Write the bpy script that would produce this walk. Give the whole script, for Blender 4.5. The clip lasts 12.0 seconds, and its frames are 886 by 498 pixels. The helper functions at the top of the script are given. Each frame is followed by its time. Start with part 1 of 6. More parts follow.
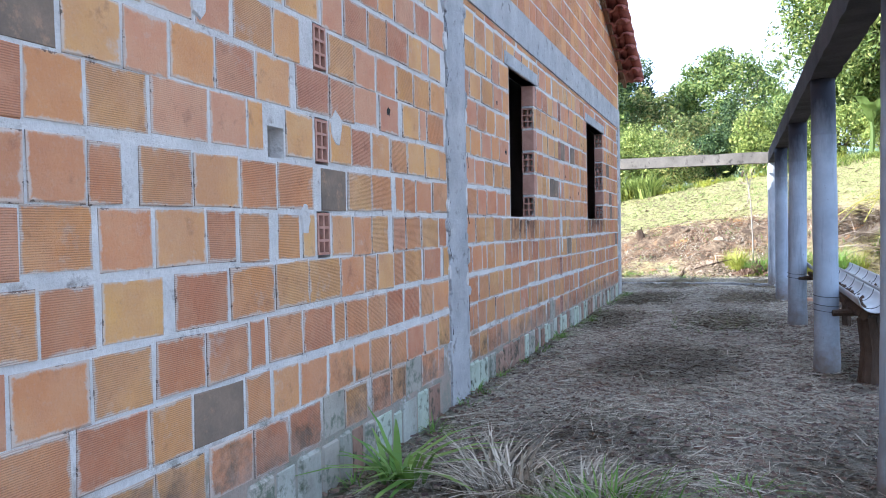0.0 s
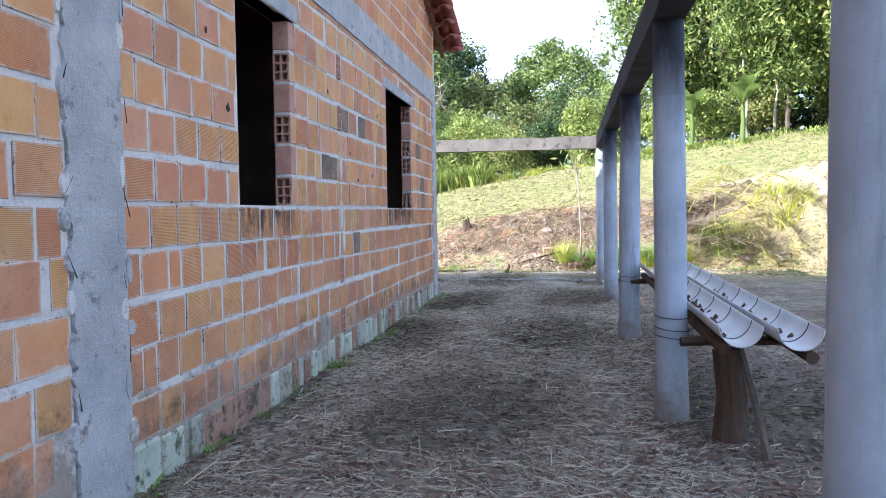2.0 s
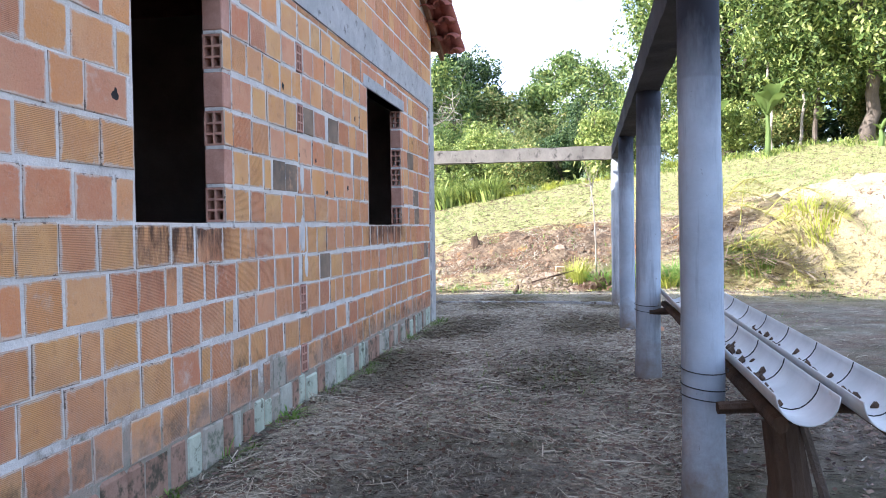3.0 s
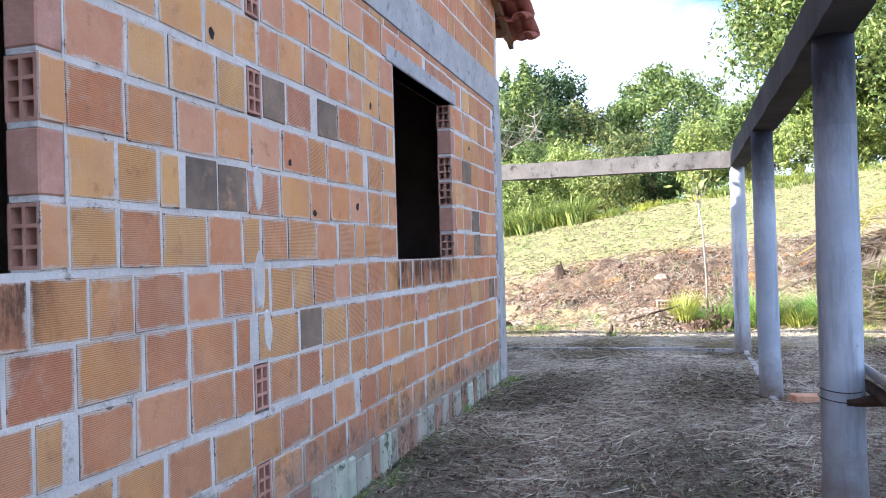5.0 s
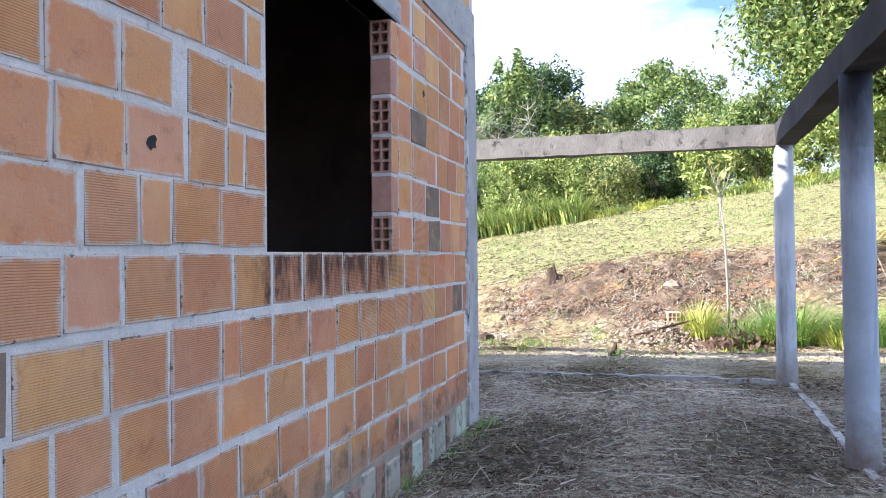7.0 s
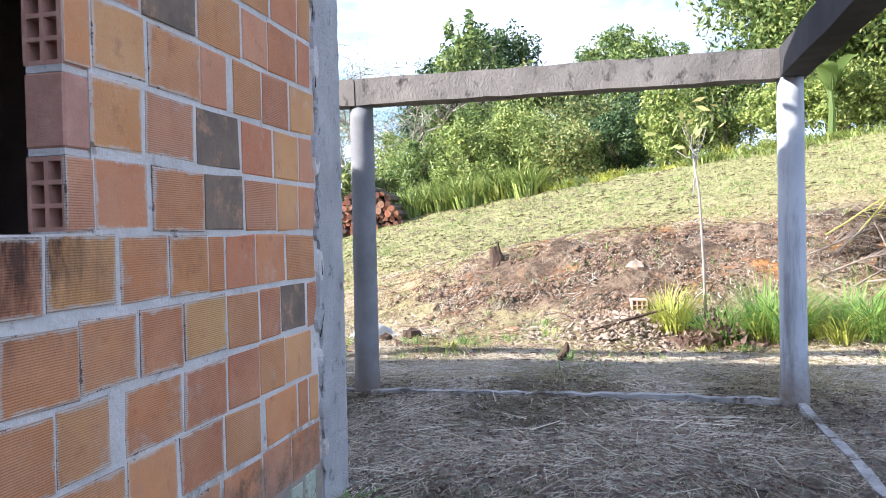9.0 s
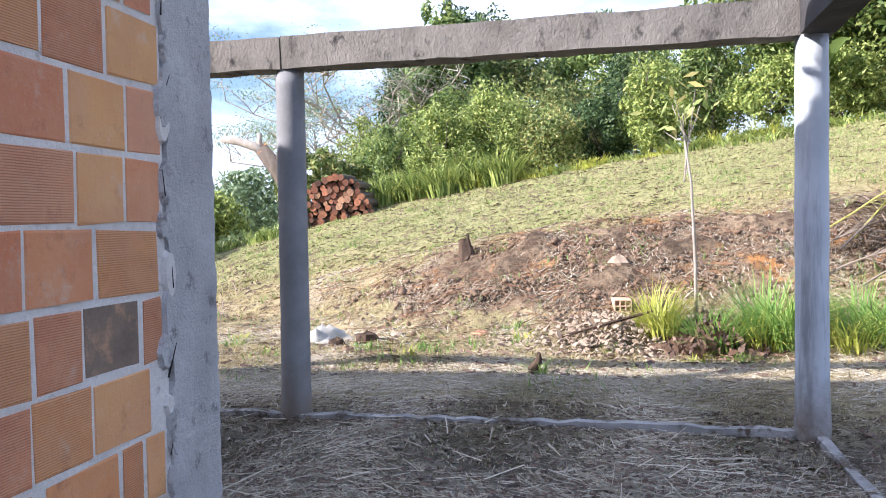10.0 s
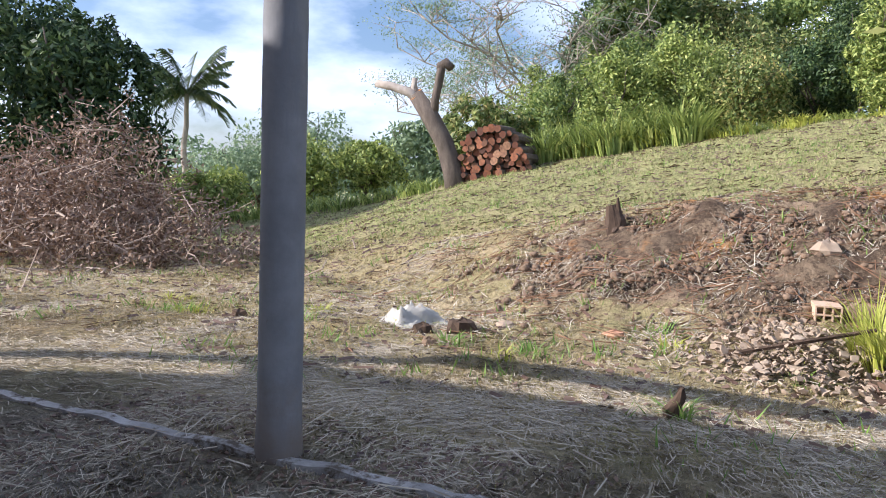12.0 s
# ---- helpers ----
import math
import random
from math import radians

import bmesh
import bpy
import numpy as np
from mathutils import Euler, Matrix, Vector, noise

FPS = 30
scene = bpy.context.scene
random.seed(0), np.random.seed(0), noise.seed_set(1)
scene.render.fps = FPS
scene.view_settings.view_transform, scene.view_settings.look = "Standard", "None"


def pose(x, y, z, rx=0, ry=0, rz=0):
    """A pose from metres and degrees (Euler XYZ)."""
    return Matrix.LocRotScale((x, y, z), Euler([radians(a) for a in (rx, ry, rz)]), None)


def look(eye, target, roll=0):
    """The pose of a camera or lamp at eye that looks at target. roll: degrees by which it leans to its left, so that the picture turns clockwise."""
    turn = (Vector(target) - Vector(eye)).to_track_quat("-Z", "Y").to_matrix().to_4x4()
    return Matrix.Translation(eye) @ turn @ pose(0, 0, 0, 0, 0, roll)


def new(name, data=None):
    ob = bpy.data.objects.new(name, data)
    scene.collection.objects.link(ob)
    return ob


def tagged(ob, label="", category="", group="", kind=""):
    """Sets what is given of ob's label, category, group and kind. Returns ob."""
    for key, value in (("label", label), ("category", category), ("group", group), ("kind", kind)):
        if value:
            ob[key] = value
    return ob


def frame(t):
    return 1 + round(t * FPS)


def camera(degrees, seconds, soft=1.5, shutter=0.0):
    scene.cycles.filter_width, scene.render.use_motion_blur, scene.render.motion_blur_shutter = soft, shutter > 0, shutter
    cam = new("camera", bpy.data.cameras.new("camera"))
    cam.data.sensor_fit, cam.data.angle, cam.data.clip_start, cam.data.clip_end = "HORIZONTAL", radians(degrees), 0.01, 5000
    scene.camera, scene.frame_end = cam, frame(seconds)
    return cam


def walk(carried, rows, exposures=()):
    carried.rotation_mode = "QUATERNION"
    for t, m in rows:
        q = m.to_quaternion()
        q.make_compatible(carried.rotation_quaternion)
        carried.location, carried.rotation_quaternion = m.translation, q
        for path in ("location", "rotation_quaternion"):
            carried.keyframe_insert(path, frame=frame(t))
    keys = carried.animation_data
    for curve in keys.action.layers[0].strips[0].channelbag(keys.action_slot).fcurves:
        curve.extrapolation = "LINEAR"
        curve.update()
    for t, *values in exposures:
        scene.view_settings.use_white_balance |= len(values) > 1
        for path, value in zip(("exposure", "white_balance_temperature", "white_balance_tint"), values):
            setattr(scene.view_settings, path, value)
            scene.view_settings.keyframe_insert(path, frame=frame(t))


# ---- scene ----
cam = camera(60.6, 12.0, soft=1.0)
PATH = [
    (0, (-0.05, 0.067, 1.252), (-0.753, 1.939, 1.197), -1.1),
    (0.5, (-0.039, 0.662, 1.233), (-0.459, 2.616, 1.174), -1.5),
    (1, (0.015, 1.178, 1.24), (-0.256, 3.159, 1.173), -0.6),
    (1.5, (0.004, 1.757, 1.243), (-0.279, 3.735, 1.15), -1.5),
    (2, (0.04, 2.216, 1.275), (-0.264, 4.191, 1.181), -0.8),
    (2.5, (0.122, 2.784, 1.287), (-0.212, 4.754, 1.204), -0.6),
    (3, (0.146, 3.315, 1.291), (-0.205, 5.283, 1.238), -0.8),
    (3.5, (0.097, 3.862, 1.33), (-0.34, 5.813, 1.351), 0.6),
    (3.7, (0.076, 4.056, 1.362), (-0.404, 5.997, 1.382), 0.7),
    (5.5, (-0.174, 6.111, 1.345), (-0.759, 8.023, 1.365), -1.7),
    (6, (-0.267, 6.606, 1.33), (-0.864, 8.515, 1.35), -1.2),
    (6.5, (-0.308, 7.172, 1.308), (-0.904, 9.081, 1.335), -0.9),
    (7, (-0.398, 7.75, 1.313), (-0.952, 9.672, 1.335), -0.6),
    (7.5, (-0.431, 8.301, 1.311), (-0.93, 10.238, 1.333), -0.5),
    (7.7, (-0.405, 8.507, 1.313), (-0.894, 10.447, 1.321), -1.0),
    (9.3, (-0.433, 10.324, 1.324), (-0.873, 12.274, 1.266), -1.3),
    (9.5, (-0.455, 10.561, 1.336), (-0.861, 12.518, 1.266), -1.5),
    (10, (-0.418, 11.06, 1.335), (-0.835, 13.015, 1.266), -1.0),
    (10.5, (-0.397, 11.672, 1.31), (-0.807, 13.625, 1.181), -1.8),
    (11, (-0.332, 12.177, 1.317), (-0.79, 14.118, 1.154), -0.7),
    (11.5, (-0.35, 12.716, 1.33), (-1.026, 14.591, 1.166), -0.8),
    (12, (-0.398, 13.193, 1.305), (-1.264, 14.986, 1.126), 1.9),
]

def rows_of(path):
    return [(t, look(eye, target, roll)) for t, eye, target, roll in path]


walk(cam, rows_of(PATH), [(0, 1.94, 5150, 11), (0.5, 1.8, 5150, 11), (1, 1.7, 5150, 12), (2, 1.84, 5200, 13), (3, 1.96, 5300, 14), (3.5, 1.84, 5350, 15), (5.5, 2.02, 5300, 16), (6.5, 1.98, 5300, 16), (7.5, 1.7, 5300, 15), (9.5, 1.72, 5350, 17), (10, 1.5, 5400, 18), (10.5, 1.42, 5400, 17), (11, 1.42, 5400, 16), (11.5, 1.18, 5450, 17), (12, 0.98, 5450, 17)])

# ---- world, sun, exposure ----
SUN_WAY = Vector((1.5, 0.88, -1.0)).normalized()
world = bpy.data.worlds.new("sky")
scene.world = world
world.use_nodes = True
wn, wl = world.node_tree.nodes, world.node_tree.links
wn.clear()
w_out = wn.new("ShaderNodeOutputWorld")
w_bg = wn.new("ShaderNodeBackground")
w_sky = wn.new("ShaderNodeTexSky")
w_sky.sky_type = "NISHITA"
w_sky.sun_disc = False
w_sky.sun_elevation = math.asin(-SUN_WAY.z)
w_sky.sun_rotation = math.atan2(-SUN_WAY.x, -SUN_WAY.y)
w_sky.dust_density = 1.6
w_tc = wn.new("ShaderNodeTexCoord")
w_map = wn.new("ShaderNodeMapping")
w_map.inputs["Scale"].default_value = (2.2, 2.2, 5.5)
w_noise = wn.new("ShaderNodeTexNoise")
w_noise.inputs["Scale"].default_value = 1.5
w_noise.inputs["Detail"].default_value = 8
w_noise.inputs["Roughness"].default_value = 0.55
w_ramp = wn.new("ShaderNodeValToRGB")
w_ramp.color_ramp.elements[0].position = 0.42
w_ramp.color_ramp.elements[1].position = 0.65
w_mix = wn.new("ShaderNodeMix")
w_mix.data_type = "RGBA"
w_mix.inputs[7].default_value = (8.6, 9.0, 9.6, 1)
wl.new(w_tc.outputs["Generated"], w_map.inputs["Vector"])
wl.new(w_map.outputs["Vector"], w_noise.inputs["Vector"])
wl.new(w_noise.outputs["Fac"], w_ramp.inputs["Fac"])
wl.new(w_ramp.outputs["Color"], w_mix.inputs[0])
wl.new(w_sky.outputs["Color"], w_mix.inputs[6])
wl.new(w_mix.outputs[2], w_bg.inputs["Color"])
w_bg.inputs["Strength"].default_value = 0.08
wl.new(w_bg.outputs["Background"], w_out.inputs["Surface"])

sun_data = bpy.data.lights.new("sun", "SUN")
sun_data.energy = 4.5
sun_data.angle = radians(0.55)
sun_data.color = (1.0, 0.87, 0.68)
sun = new("sun", sun_data)
sun.matrix_world = look((-30, -20, 25), Vector((-30, -20, 25)) + SUN_WAY)

# ---- materials ----


class Nodes:
    """A node material with one Principled shader, and short ways to add textures to it."""

    def __init__(self, name, rough=0.85, metal=0.0, spec=0.3):
        self.m = bpy.data.materials.new(name)
        self.m.use_nodes = True
        self.n, self.l = self.m.node_tree.nodes, self.m.node_tree.links
        self.b = self.n["Principled BSDF"]
        self.b.inputs["Roughness"].default_value = rough
        self.b.inputs["Metallic"].default_value = metal
        self.b.inputs["Specular IOR Level"].default_value = spec
        self.geo = self.n.new("ShaderNodeNewGeometry")

    def pos(self, scale=(1, 1, 1)):
        m = self.n.new("ShaderNodeMapping")
        m.inputs["Scale"].default_value = scale
        self.l.new(self.geo.outputs["Position"], m.inputs["Vector"])
        return m.outputs["Vector"]

    def noise(self, scale, detail=4, rough=0.6, stretch=(1, 1, 1)):
        t = self.n.new("ShaderNodeTexNoise")
        t.inputs["Scale"].default_value = scale
        t.inputs["Detail"].default_value = detail
        t.inputs["Roughness"].default_value = rough
        self.l.new(self.pos(stretch), t.inputs["Vector"])
        return t.outputs["Fac"]

    def ramp(self, fac, stops):
        r = self.n.new("ShaderNodeValToRGB")
        e = r.color_ramp.elements
        while len(e) < len(stops):
            e.new(0.5)
        for k, (p, c) in enumerate(stops):
            e[k].position = p
            e[k].color = (*c, 1) if len(c) == 3 else c
        self.l.new(fac, r.inputs["Fac"])
        return r.outputs["Color"]

    def step(self, fac, lo, hi):
        r = self.n.new("ShaderNodeMapRange")
        r.inputs["From Min"].default_value = lo
        r.inputs["From Max"].default_value = hi
        self.l.new(fac, r.inputs["Value"])
        return r.outputs["Result"]

    def mix(self, fac, a, b, blend="MIX"):
        m = self.n.new("ShaderNodeMix")
        m.data_type, m.blend_type = "RGBA", blend
        for k, v in ((0, fac), (6, a), (7, b)):
            if isinstance(v, (int, float)):
                m.inputs[k].default_value = v
            elif isinstance(v, tuple):
                m.inputs[k].default_value = (*v, 1)
            else:
                self.l.new(v, m.inputs[k])
        return m.outputs[2]

    def math(self, op, a, b):
        m = self.n.new("ShaderNodeMath")
        m.operation = op
        for k, v in ((0, a), (1, b)):
            if isinstance(v, (int, float)):
                m.inputs[k].default_value = v
            else:
                self.l.new(v, m.inputs[k])
        return m.outputs[0]

    def sep(self, axis):
        s = self.n.new("ShaderNodeSeparateXYZ")
        self.l.new(self.geo.outputs["Position"], s.inputs[0])
        return s.outputs[axis]

    def color(self, c):
        if isinstance(c, tuple):
            self.b.inputs["Base Color"].default_value = (*c, 1)
        else:
            self.l.new(c, self.b.inputs["Base Color"])

    def bump(self, height, strength=0.5, distance=0.01):
        b = self.n.new("ShaderNodeBump")
        b.inputs["Strength"].default_value = strength
        b.inputs["Distance"].default_value = distance
        self.l.new(height, b.inputs["Height"])
        self.l.new(b.outputs["Normal"], self.b.inputs["Normal"])

    def random(self):
        return self.n.new("ShaderNodeObjectInfo").outputs["Random"]

    def island(self):
        return self.geo.outputs["Random Per Island"]


CLAYS = {
    "mixed": ((0.60, 0.25, 0.12), (0.70, 0.37, 0.15), (0.54, 0.23, 0.13), (0.69, 0.39, 0.16), (0.63, 0.27, 0.12), (0.63, 0.32, 0.19), (0.56, 0.21, 0.105), (0.67, 0.31, 0.12)),
    "ochre": ((0.71, 0.40, 0.14), (0.67, 0.33, 0.12), (0.70, 0.42, 0.17), (0.67, 0.31, 0.12), (0.69, 0.39, 0.15), (0.65, 0.34, 0.15)),
    "rose": ((0.62, 0.30, 0.175), (0.57, 0.26, 0.15), (0.66, 0.35, 0.21), (0.60, 0.26, 0.14), (0.54, 0.25, 0.16)),
    "red": ((0.60, 0.25, 0.12), (0.67, 0.32, 0.14), (0.54, 0.22, 0.115), (0.63, 0.28, 0.13), (0.68, 0.36, 0.165), (0.57, 0.26, 0.14)),
}


def brick_material(name, joined, clay="mixed", combed=0.5):
    """Fired clay; a share of the blocks (combed) has fine level grooves with their shade painted in."""
    m = Nodes(name, 0.9, spec=0.2)
    r = m.island() if joined else m.random()
    tones = CLAYS[clay]
    base = m.ramp(r, [(k / (len(tones) - 1), c) for k, c in enumerate(tones)])
    blot = m.step(m.noise(7, 4), 0.35, 0.75)
    base = m.mix(m.math("MULTIPLY", blot, 0.42), base, (0.68, 0.44, 0.27))
    shade = m.step(m.noise(3.1, 3), 0.4, 0.62)
    base = m.mix(m.math("MULTIPLY", shade, 0.3), base, (0.44, 0.19, 0.12))
    dark = m.step(m.noise(11, 5, 0.7), 0.58, 0.78)
    base = m.mix(m.math("MULTIPLY", dark, 0.6), base, (0.24, 0.11, 0.07))
    dust = m.step(m.noise(60, 3, 0.7), 0.52, 0.8)
    base = m.mix(m.math("MULTIPLY", dust, 0.28), base, (0.55, 0.43, 0.34))
    smear = m.step(m.noise(4.5, 6, 0.75), 0.6, 0.72)
    base = m.mix(m.math("MULTIPLY", smear, 0.55), base, (0.60, 0.50, 0.42))
    foul = m.math("MULTIPLY", m.step(m.math("ADD", m.sep(2), m.math("MULTIPLY", m.math("SUBTRACT", m.noise(2.6, 6, 0.7), 0.5), 1.1)), 0.52, 0.34), m.step(m.noise(9, 6, 0.75), 0.38, 0.6))
    base = m.mix(m.math("MULTIPLY", foul, 0.8), base, (0.085, 0.075, 0.05))
    y, z = m.sep(1), m.sep(2)
    rag = m.math("MULTIPLY", m.math("SUBTRACT", m.noise(5, 6, 0.75), 0.5), 0.55)
    for y0, y1 in ((6.35, 7.35), (10.2, 11.75)):
        side = m.math("MULTIPLY", m.step(m.math("ADD", y, rag), y0 - 0.1, y0 + 0.15), m.step(m.math("ADD", y, rag), y1 + 0.1, y1 - 0.15))
        run = m.math("MULTIPLY", m.step(m.math("ADD", z, rag), 1.0, 1.25), m.step(z, 1.345, 1.335))
        streak = m.step(m.noise(9, 5, 0.75, (1, 1, 0.25)), 0.36, 0.56)
        base = m.mix(m.math("MULTIPLY", m.math("MULTIPLY", m.math("MULTIPLY", side, run), streak), 0.95), base, (0.07, 0.045, 0.035))
    if not joined:
        tc = m.n.new("ShaderNodeTexCoord")
        sx = m.n.new("ShaderNodeSeparateXYZ")
        m.l.new(tc.outputs["Generated"], sx.inputs[0])
        edge = 1.0
        for o, wide in ((1, 1.25), (2, 1.0)):
            v = sx.outputs[o]
            edge = m.math("MINIMUM", edge, m.math("MULTIPLY", m.math("MINIMUM", v, m.math("SUBTRACT", 1.0, v)), wide))
        lap = m.math("SUBTRACT", edge, m.math("MULTIPLY", m.step(m.noise(9, 6, 0.75), 0.4, 0.8), 0.13))
        base = m.mix(m.math("MULTIPLY", m.step(lap, 0.045, 0.0), 0.8), base, (0.60, 0.53, 0.46))
        crack = m.math("SUBTRACT", edge, m.math("MULTIPLY", m.step(m.noise(14, 5, 0.8), 0.55, 0.75), 0.07))
        base = m.mix(m.math("MULTIPLY", m.step(crack, 0.012, 0.0), 0.8), base, (0.07, 0.05, 0.04))
    slush = m.step(m.math("ADD", z, m.math("MULTIPLY", m.noise(2.2, 6, 0.75), 1.1)), 1.0, 0.72)
    base = m.mix(m.math("MULTIPLY", slush, 0.6), base, (0.42, 0.31, 0.25))
    w = m.n.new("ShaderNodeTexWave")
    w.wave_type, w.bands_direction, w.wave_profile = "BANDS", "Z", "SIN"
    w.inputs["Scale"].default_value = 46
    w.inputs["Distortion"].default_value = 0.9
    w.inputs["Detail Scale"].default_value = 0.6
    m.l.new(m.pos(), w.inputs["Vector"])
    on = m.step(m.math("FRACT", m.math("MULTIPLY", r, 7.31), 0), 1.0 - combed, 1.06 - combed)
    worn = m.step(m.noise(8, 4, 0.7), 0.3, 0.52)
    groove = m.math("MULTIPLY", m.math("MULTIPLY", m.step(w.outputs["Fac"], 0.5, 0.1), on), worn)
    # groove shade goes into the colour as well as the bump
    base = m.mix(m.math("MULTIPLY", groove, 0.36), base, (0.15, 0.065, 0.04))
    m.color(base)
    m.bump(m.math("SUBTRACT", m.math("MULTIPLY", m.noise(45, 6, 0.75), 2.6), groove), 0.6, 0.0042)
    return m.m


def mottled(name, dark, light, scale=3.0, fine=60.0, rough=0.88, spot=None, spot_at=(0.6, 0.72), bump=0.4, dist=0.006, stretch=(1, 1, 1), spec=0.25, metal=0.0):
    m = Nodes(name, rough, metal, spec)
    a = m.step(m.noise(scale, 6, 0.65, stretch), 0.3, 0.7)
    c = m.mix(a, dark, light)
    f = m.step(m.noise(fine, 4, 0.7, stretch), 0.3, 0.75)
    mid = tuple(0.5 * (p + q) for p, q in zip(dark, light))
    c = m.mix(m.math("MULTIPLY", f, 0.4), c, tuple(0.7 * v for v in mid))
    if spot:
        s = m.step(m.noise(scale * 2.3, 7, 0.7, stretch), *spot_at)
        c = m.mix(s, c, spot)
    m.color(c)
    m.bump(m.noise(fine, 5, 0.7, stretch), bump, dist)
    return m.m


def leaf_material(name, stops, glow=0.3, rough=0.55):
    m = Nodes(name, rough, spec=0.35)
    c = m.ramp(m.island(), stops)
    big = m.step(m.noise(0.55, 2), 0.35, 0.7)
    c = m.mix(m.math("MULTIPLY", big, 0.35), c, tuple(0.7 * v for v in stops[0][1]))
    m.color(c)
    t = m.n.new("ShaderNodeBsdfTranslucent")
    mx = m.n.new("ShaderNodeMixShader")
    mx.inputs[0].default_value = glow
    m.l.new(c, t.inputs["Color"])
    m.l.new(m.b.outputs[0], mx.inputs[1])
    m.l.new(t.outputs[0], mx.inputs[2])
    m.l.new(mx.outputs[0], m.n["Material Output"].inputs["Surface"])
    return m.m


M_BRICK = brick_material("fired_clay", False)
M_OCHRE = brick_material("ochre_clay", False, "ochre", 0.25)
M_ROSE = brick_material("rose_clay", False, "rose", 0.35)
M_RED = brick_material("red_combed_clay", False, "red", 0.85)
M_TAN = brick_material("ochre_combed_clay", False, "ochre", 0.9)
M_BRICKS = brick_material("fired_clay_joined", True)


def mortar_material():
    """Grey mortar with darker blots, muddy and mossy splashes low on the wall."""
    m = Nodes("mortar", 0.92, spec=0.25)
    c = m.mix(m.step(m.noise(6, 6, 0.65), 0.3, 0.7), (0.59, 0.56, 0.53), (0.80, 0.765, 0.73))
    c = m.mix(m.math("MULTIPLY", m.step(m.noise(60, 4, 0.7), 0.3, 0.75), 0.4), c, (0.46, 0.43, 0.39))
    c = m.mix(m.step(m.noise(14, 7, 0.7), 0.58, 0.72), c, (0.30, 0.26, 0.23))
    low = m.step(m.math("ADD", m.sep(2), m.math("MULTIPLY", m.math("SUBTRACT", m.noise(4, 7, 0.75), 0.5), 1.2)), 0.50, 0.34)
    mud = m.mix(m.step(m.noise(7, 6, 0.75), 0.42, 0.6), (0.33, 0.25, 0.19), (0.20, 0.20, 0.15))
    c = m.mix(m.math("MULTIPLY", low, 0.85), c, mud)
    m.color(c)
    m.bump(m.noise(60, 5, 0.7), 0.8, 0.011)
    return m.m


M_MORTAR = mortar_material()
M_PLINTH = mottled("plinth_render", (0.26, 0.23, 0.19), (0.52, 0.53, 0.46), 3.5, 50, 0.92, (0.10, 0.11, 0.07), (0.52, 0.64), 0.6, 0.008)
M_CONCRETE = mottled("bare_concrete", (0.38, 0.375, 0.38), (0.60, 0.59, 0.585), 3.4, 40, 0.9, (0.22, 0.205, 0.2), (0.57, 0.66), 1.0, 0.018)
M_BEAM = mottled("weathered_concrete", (0.14, 0.127, 0.112), (0.30, 0.275, 0.245), 3.0, 45, 0.92, (0.05, 0.046, 0.044), (0.55, 0.66), 0.9, 0.014, (1, 1, 0.7))
M_BEAM_DARK = mottled("near_black_concrete", (0.028, 0.028, 0.03), (0.085, 0.08, 0.08), 1.5, 45, 0.92, (0.17, 0.12, 0.08), (0.64, 0.72), 0.6, 0.008)
M_TILE = mottled("roof_clay", (0.22, 0.072, 0.06), (0.38, 0.14, 0.105), 4, 50, 0.9, (0.16, 0.075, 0.065), (0.58, 0.72))
M_TIMBER = mottled("old_timber", (0.16, 0.09, 0.055), (0.33, 0.19, 0.11), 4, 60, 0.85, stretch=(1, 0.2, 1))
M_BARK = mottled("bark", (0.075, 0.06, 0.05), (0.19, 0.155, 0.125), 6, 40, 0.95, stretch=(1, 1, 0.35), bump=0.9, dist=0.02)
M_PALE_BARK = mottled("pale_bark", (0.26, 0.22, 0.18), (0.52, 0.46, 0.40), 5, 40, 0.95, stretch=(1, 1, 0.4), bump=0.8, dist=0.02)
M_DARK_WOOD = mottled("dark_rotten_wood", (0.045, 0.03, 0.022), (0.14, 0.095, 0.065), 6, 45, 0.95, bump=0.9, dist=0.015, stretch=(1, 1, 0.3))
M_CUT = mottled("fresh_cut_wood", (0.50, 0.20, 0.07), (0.68, 0.36, 0.16), 9, 60, 0.85)
M_WIRE = mottled("black_wire", (0.015, 0.015, 0.016), (0.03, 0.03, 0.03), 20, 90, 0.6)
M_KERB = mottled("worn_edging", (0.20, 0.19, 0.18), (0.50, 0.48, 0.46), 3.5, 40, 0.94, (0.10, 0.08, 0.06), (0.5, 0.6), 0.8, 0.01)
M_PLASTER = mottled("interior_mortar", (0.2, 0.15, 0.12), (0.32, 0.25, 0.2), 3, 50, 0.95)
M_DARK_HOLE = mottled("brick_core", (0.42, 0.22, 0.16), (0.58, 0.34, 0.26), 12, 80, 0.95)


def log_end_material():
    m = Nodes("sawn_log_end", 0.9)
    c = m.ramp(m.random(), [(0.0, (0.07, 0.035, 0.025)), (0.35, (0.20, 0.075, 0.04)), (0.6, (0.34, 0.14, 0.07)), (0.8, (0.12, 0.055, 0.035)), (1.0, (0.42, 0.24, 0.14))])
    c = m.mix(m.math("MULTIPLY", m.step(m.noise(16, 5), 0.4, 0.65), 0.6), c, (0.08, 0.04, 0.03))
    m.color(c)
    m.bump(m.noise(50, 4), 0.6, 0.01)
    return m.m


M_LOG_END = log_end_material()


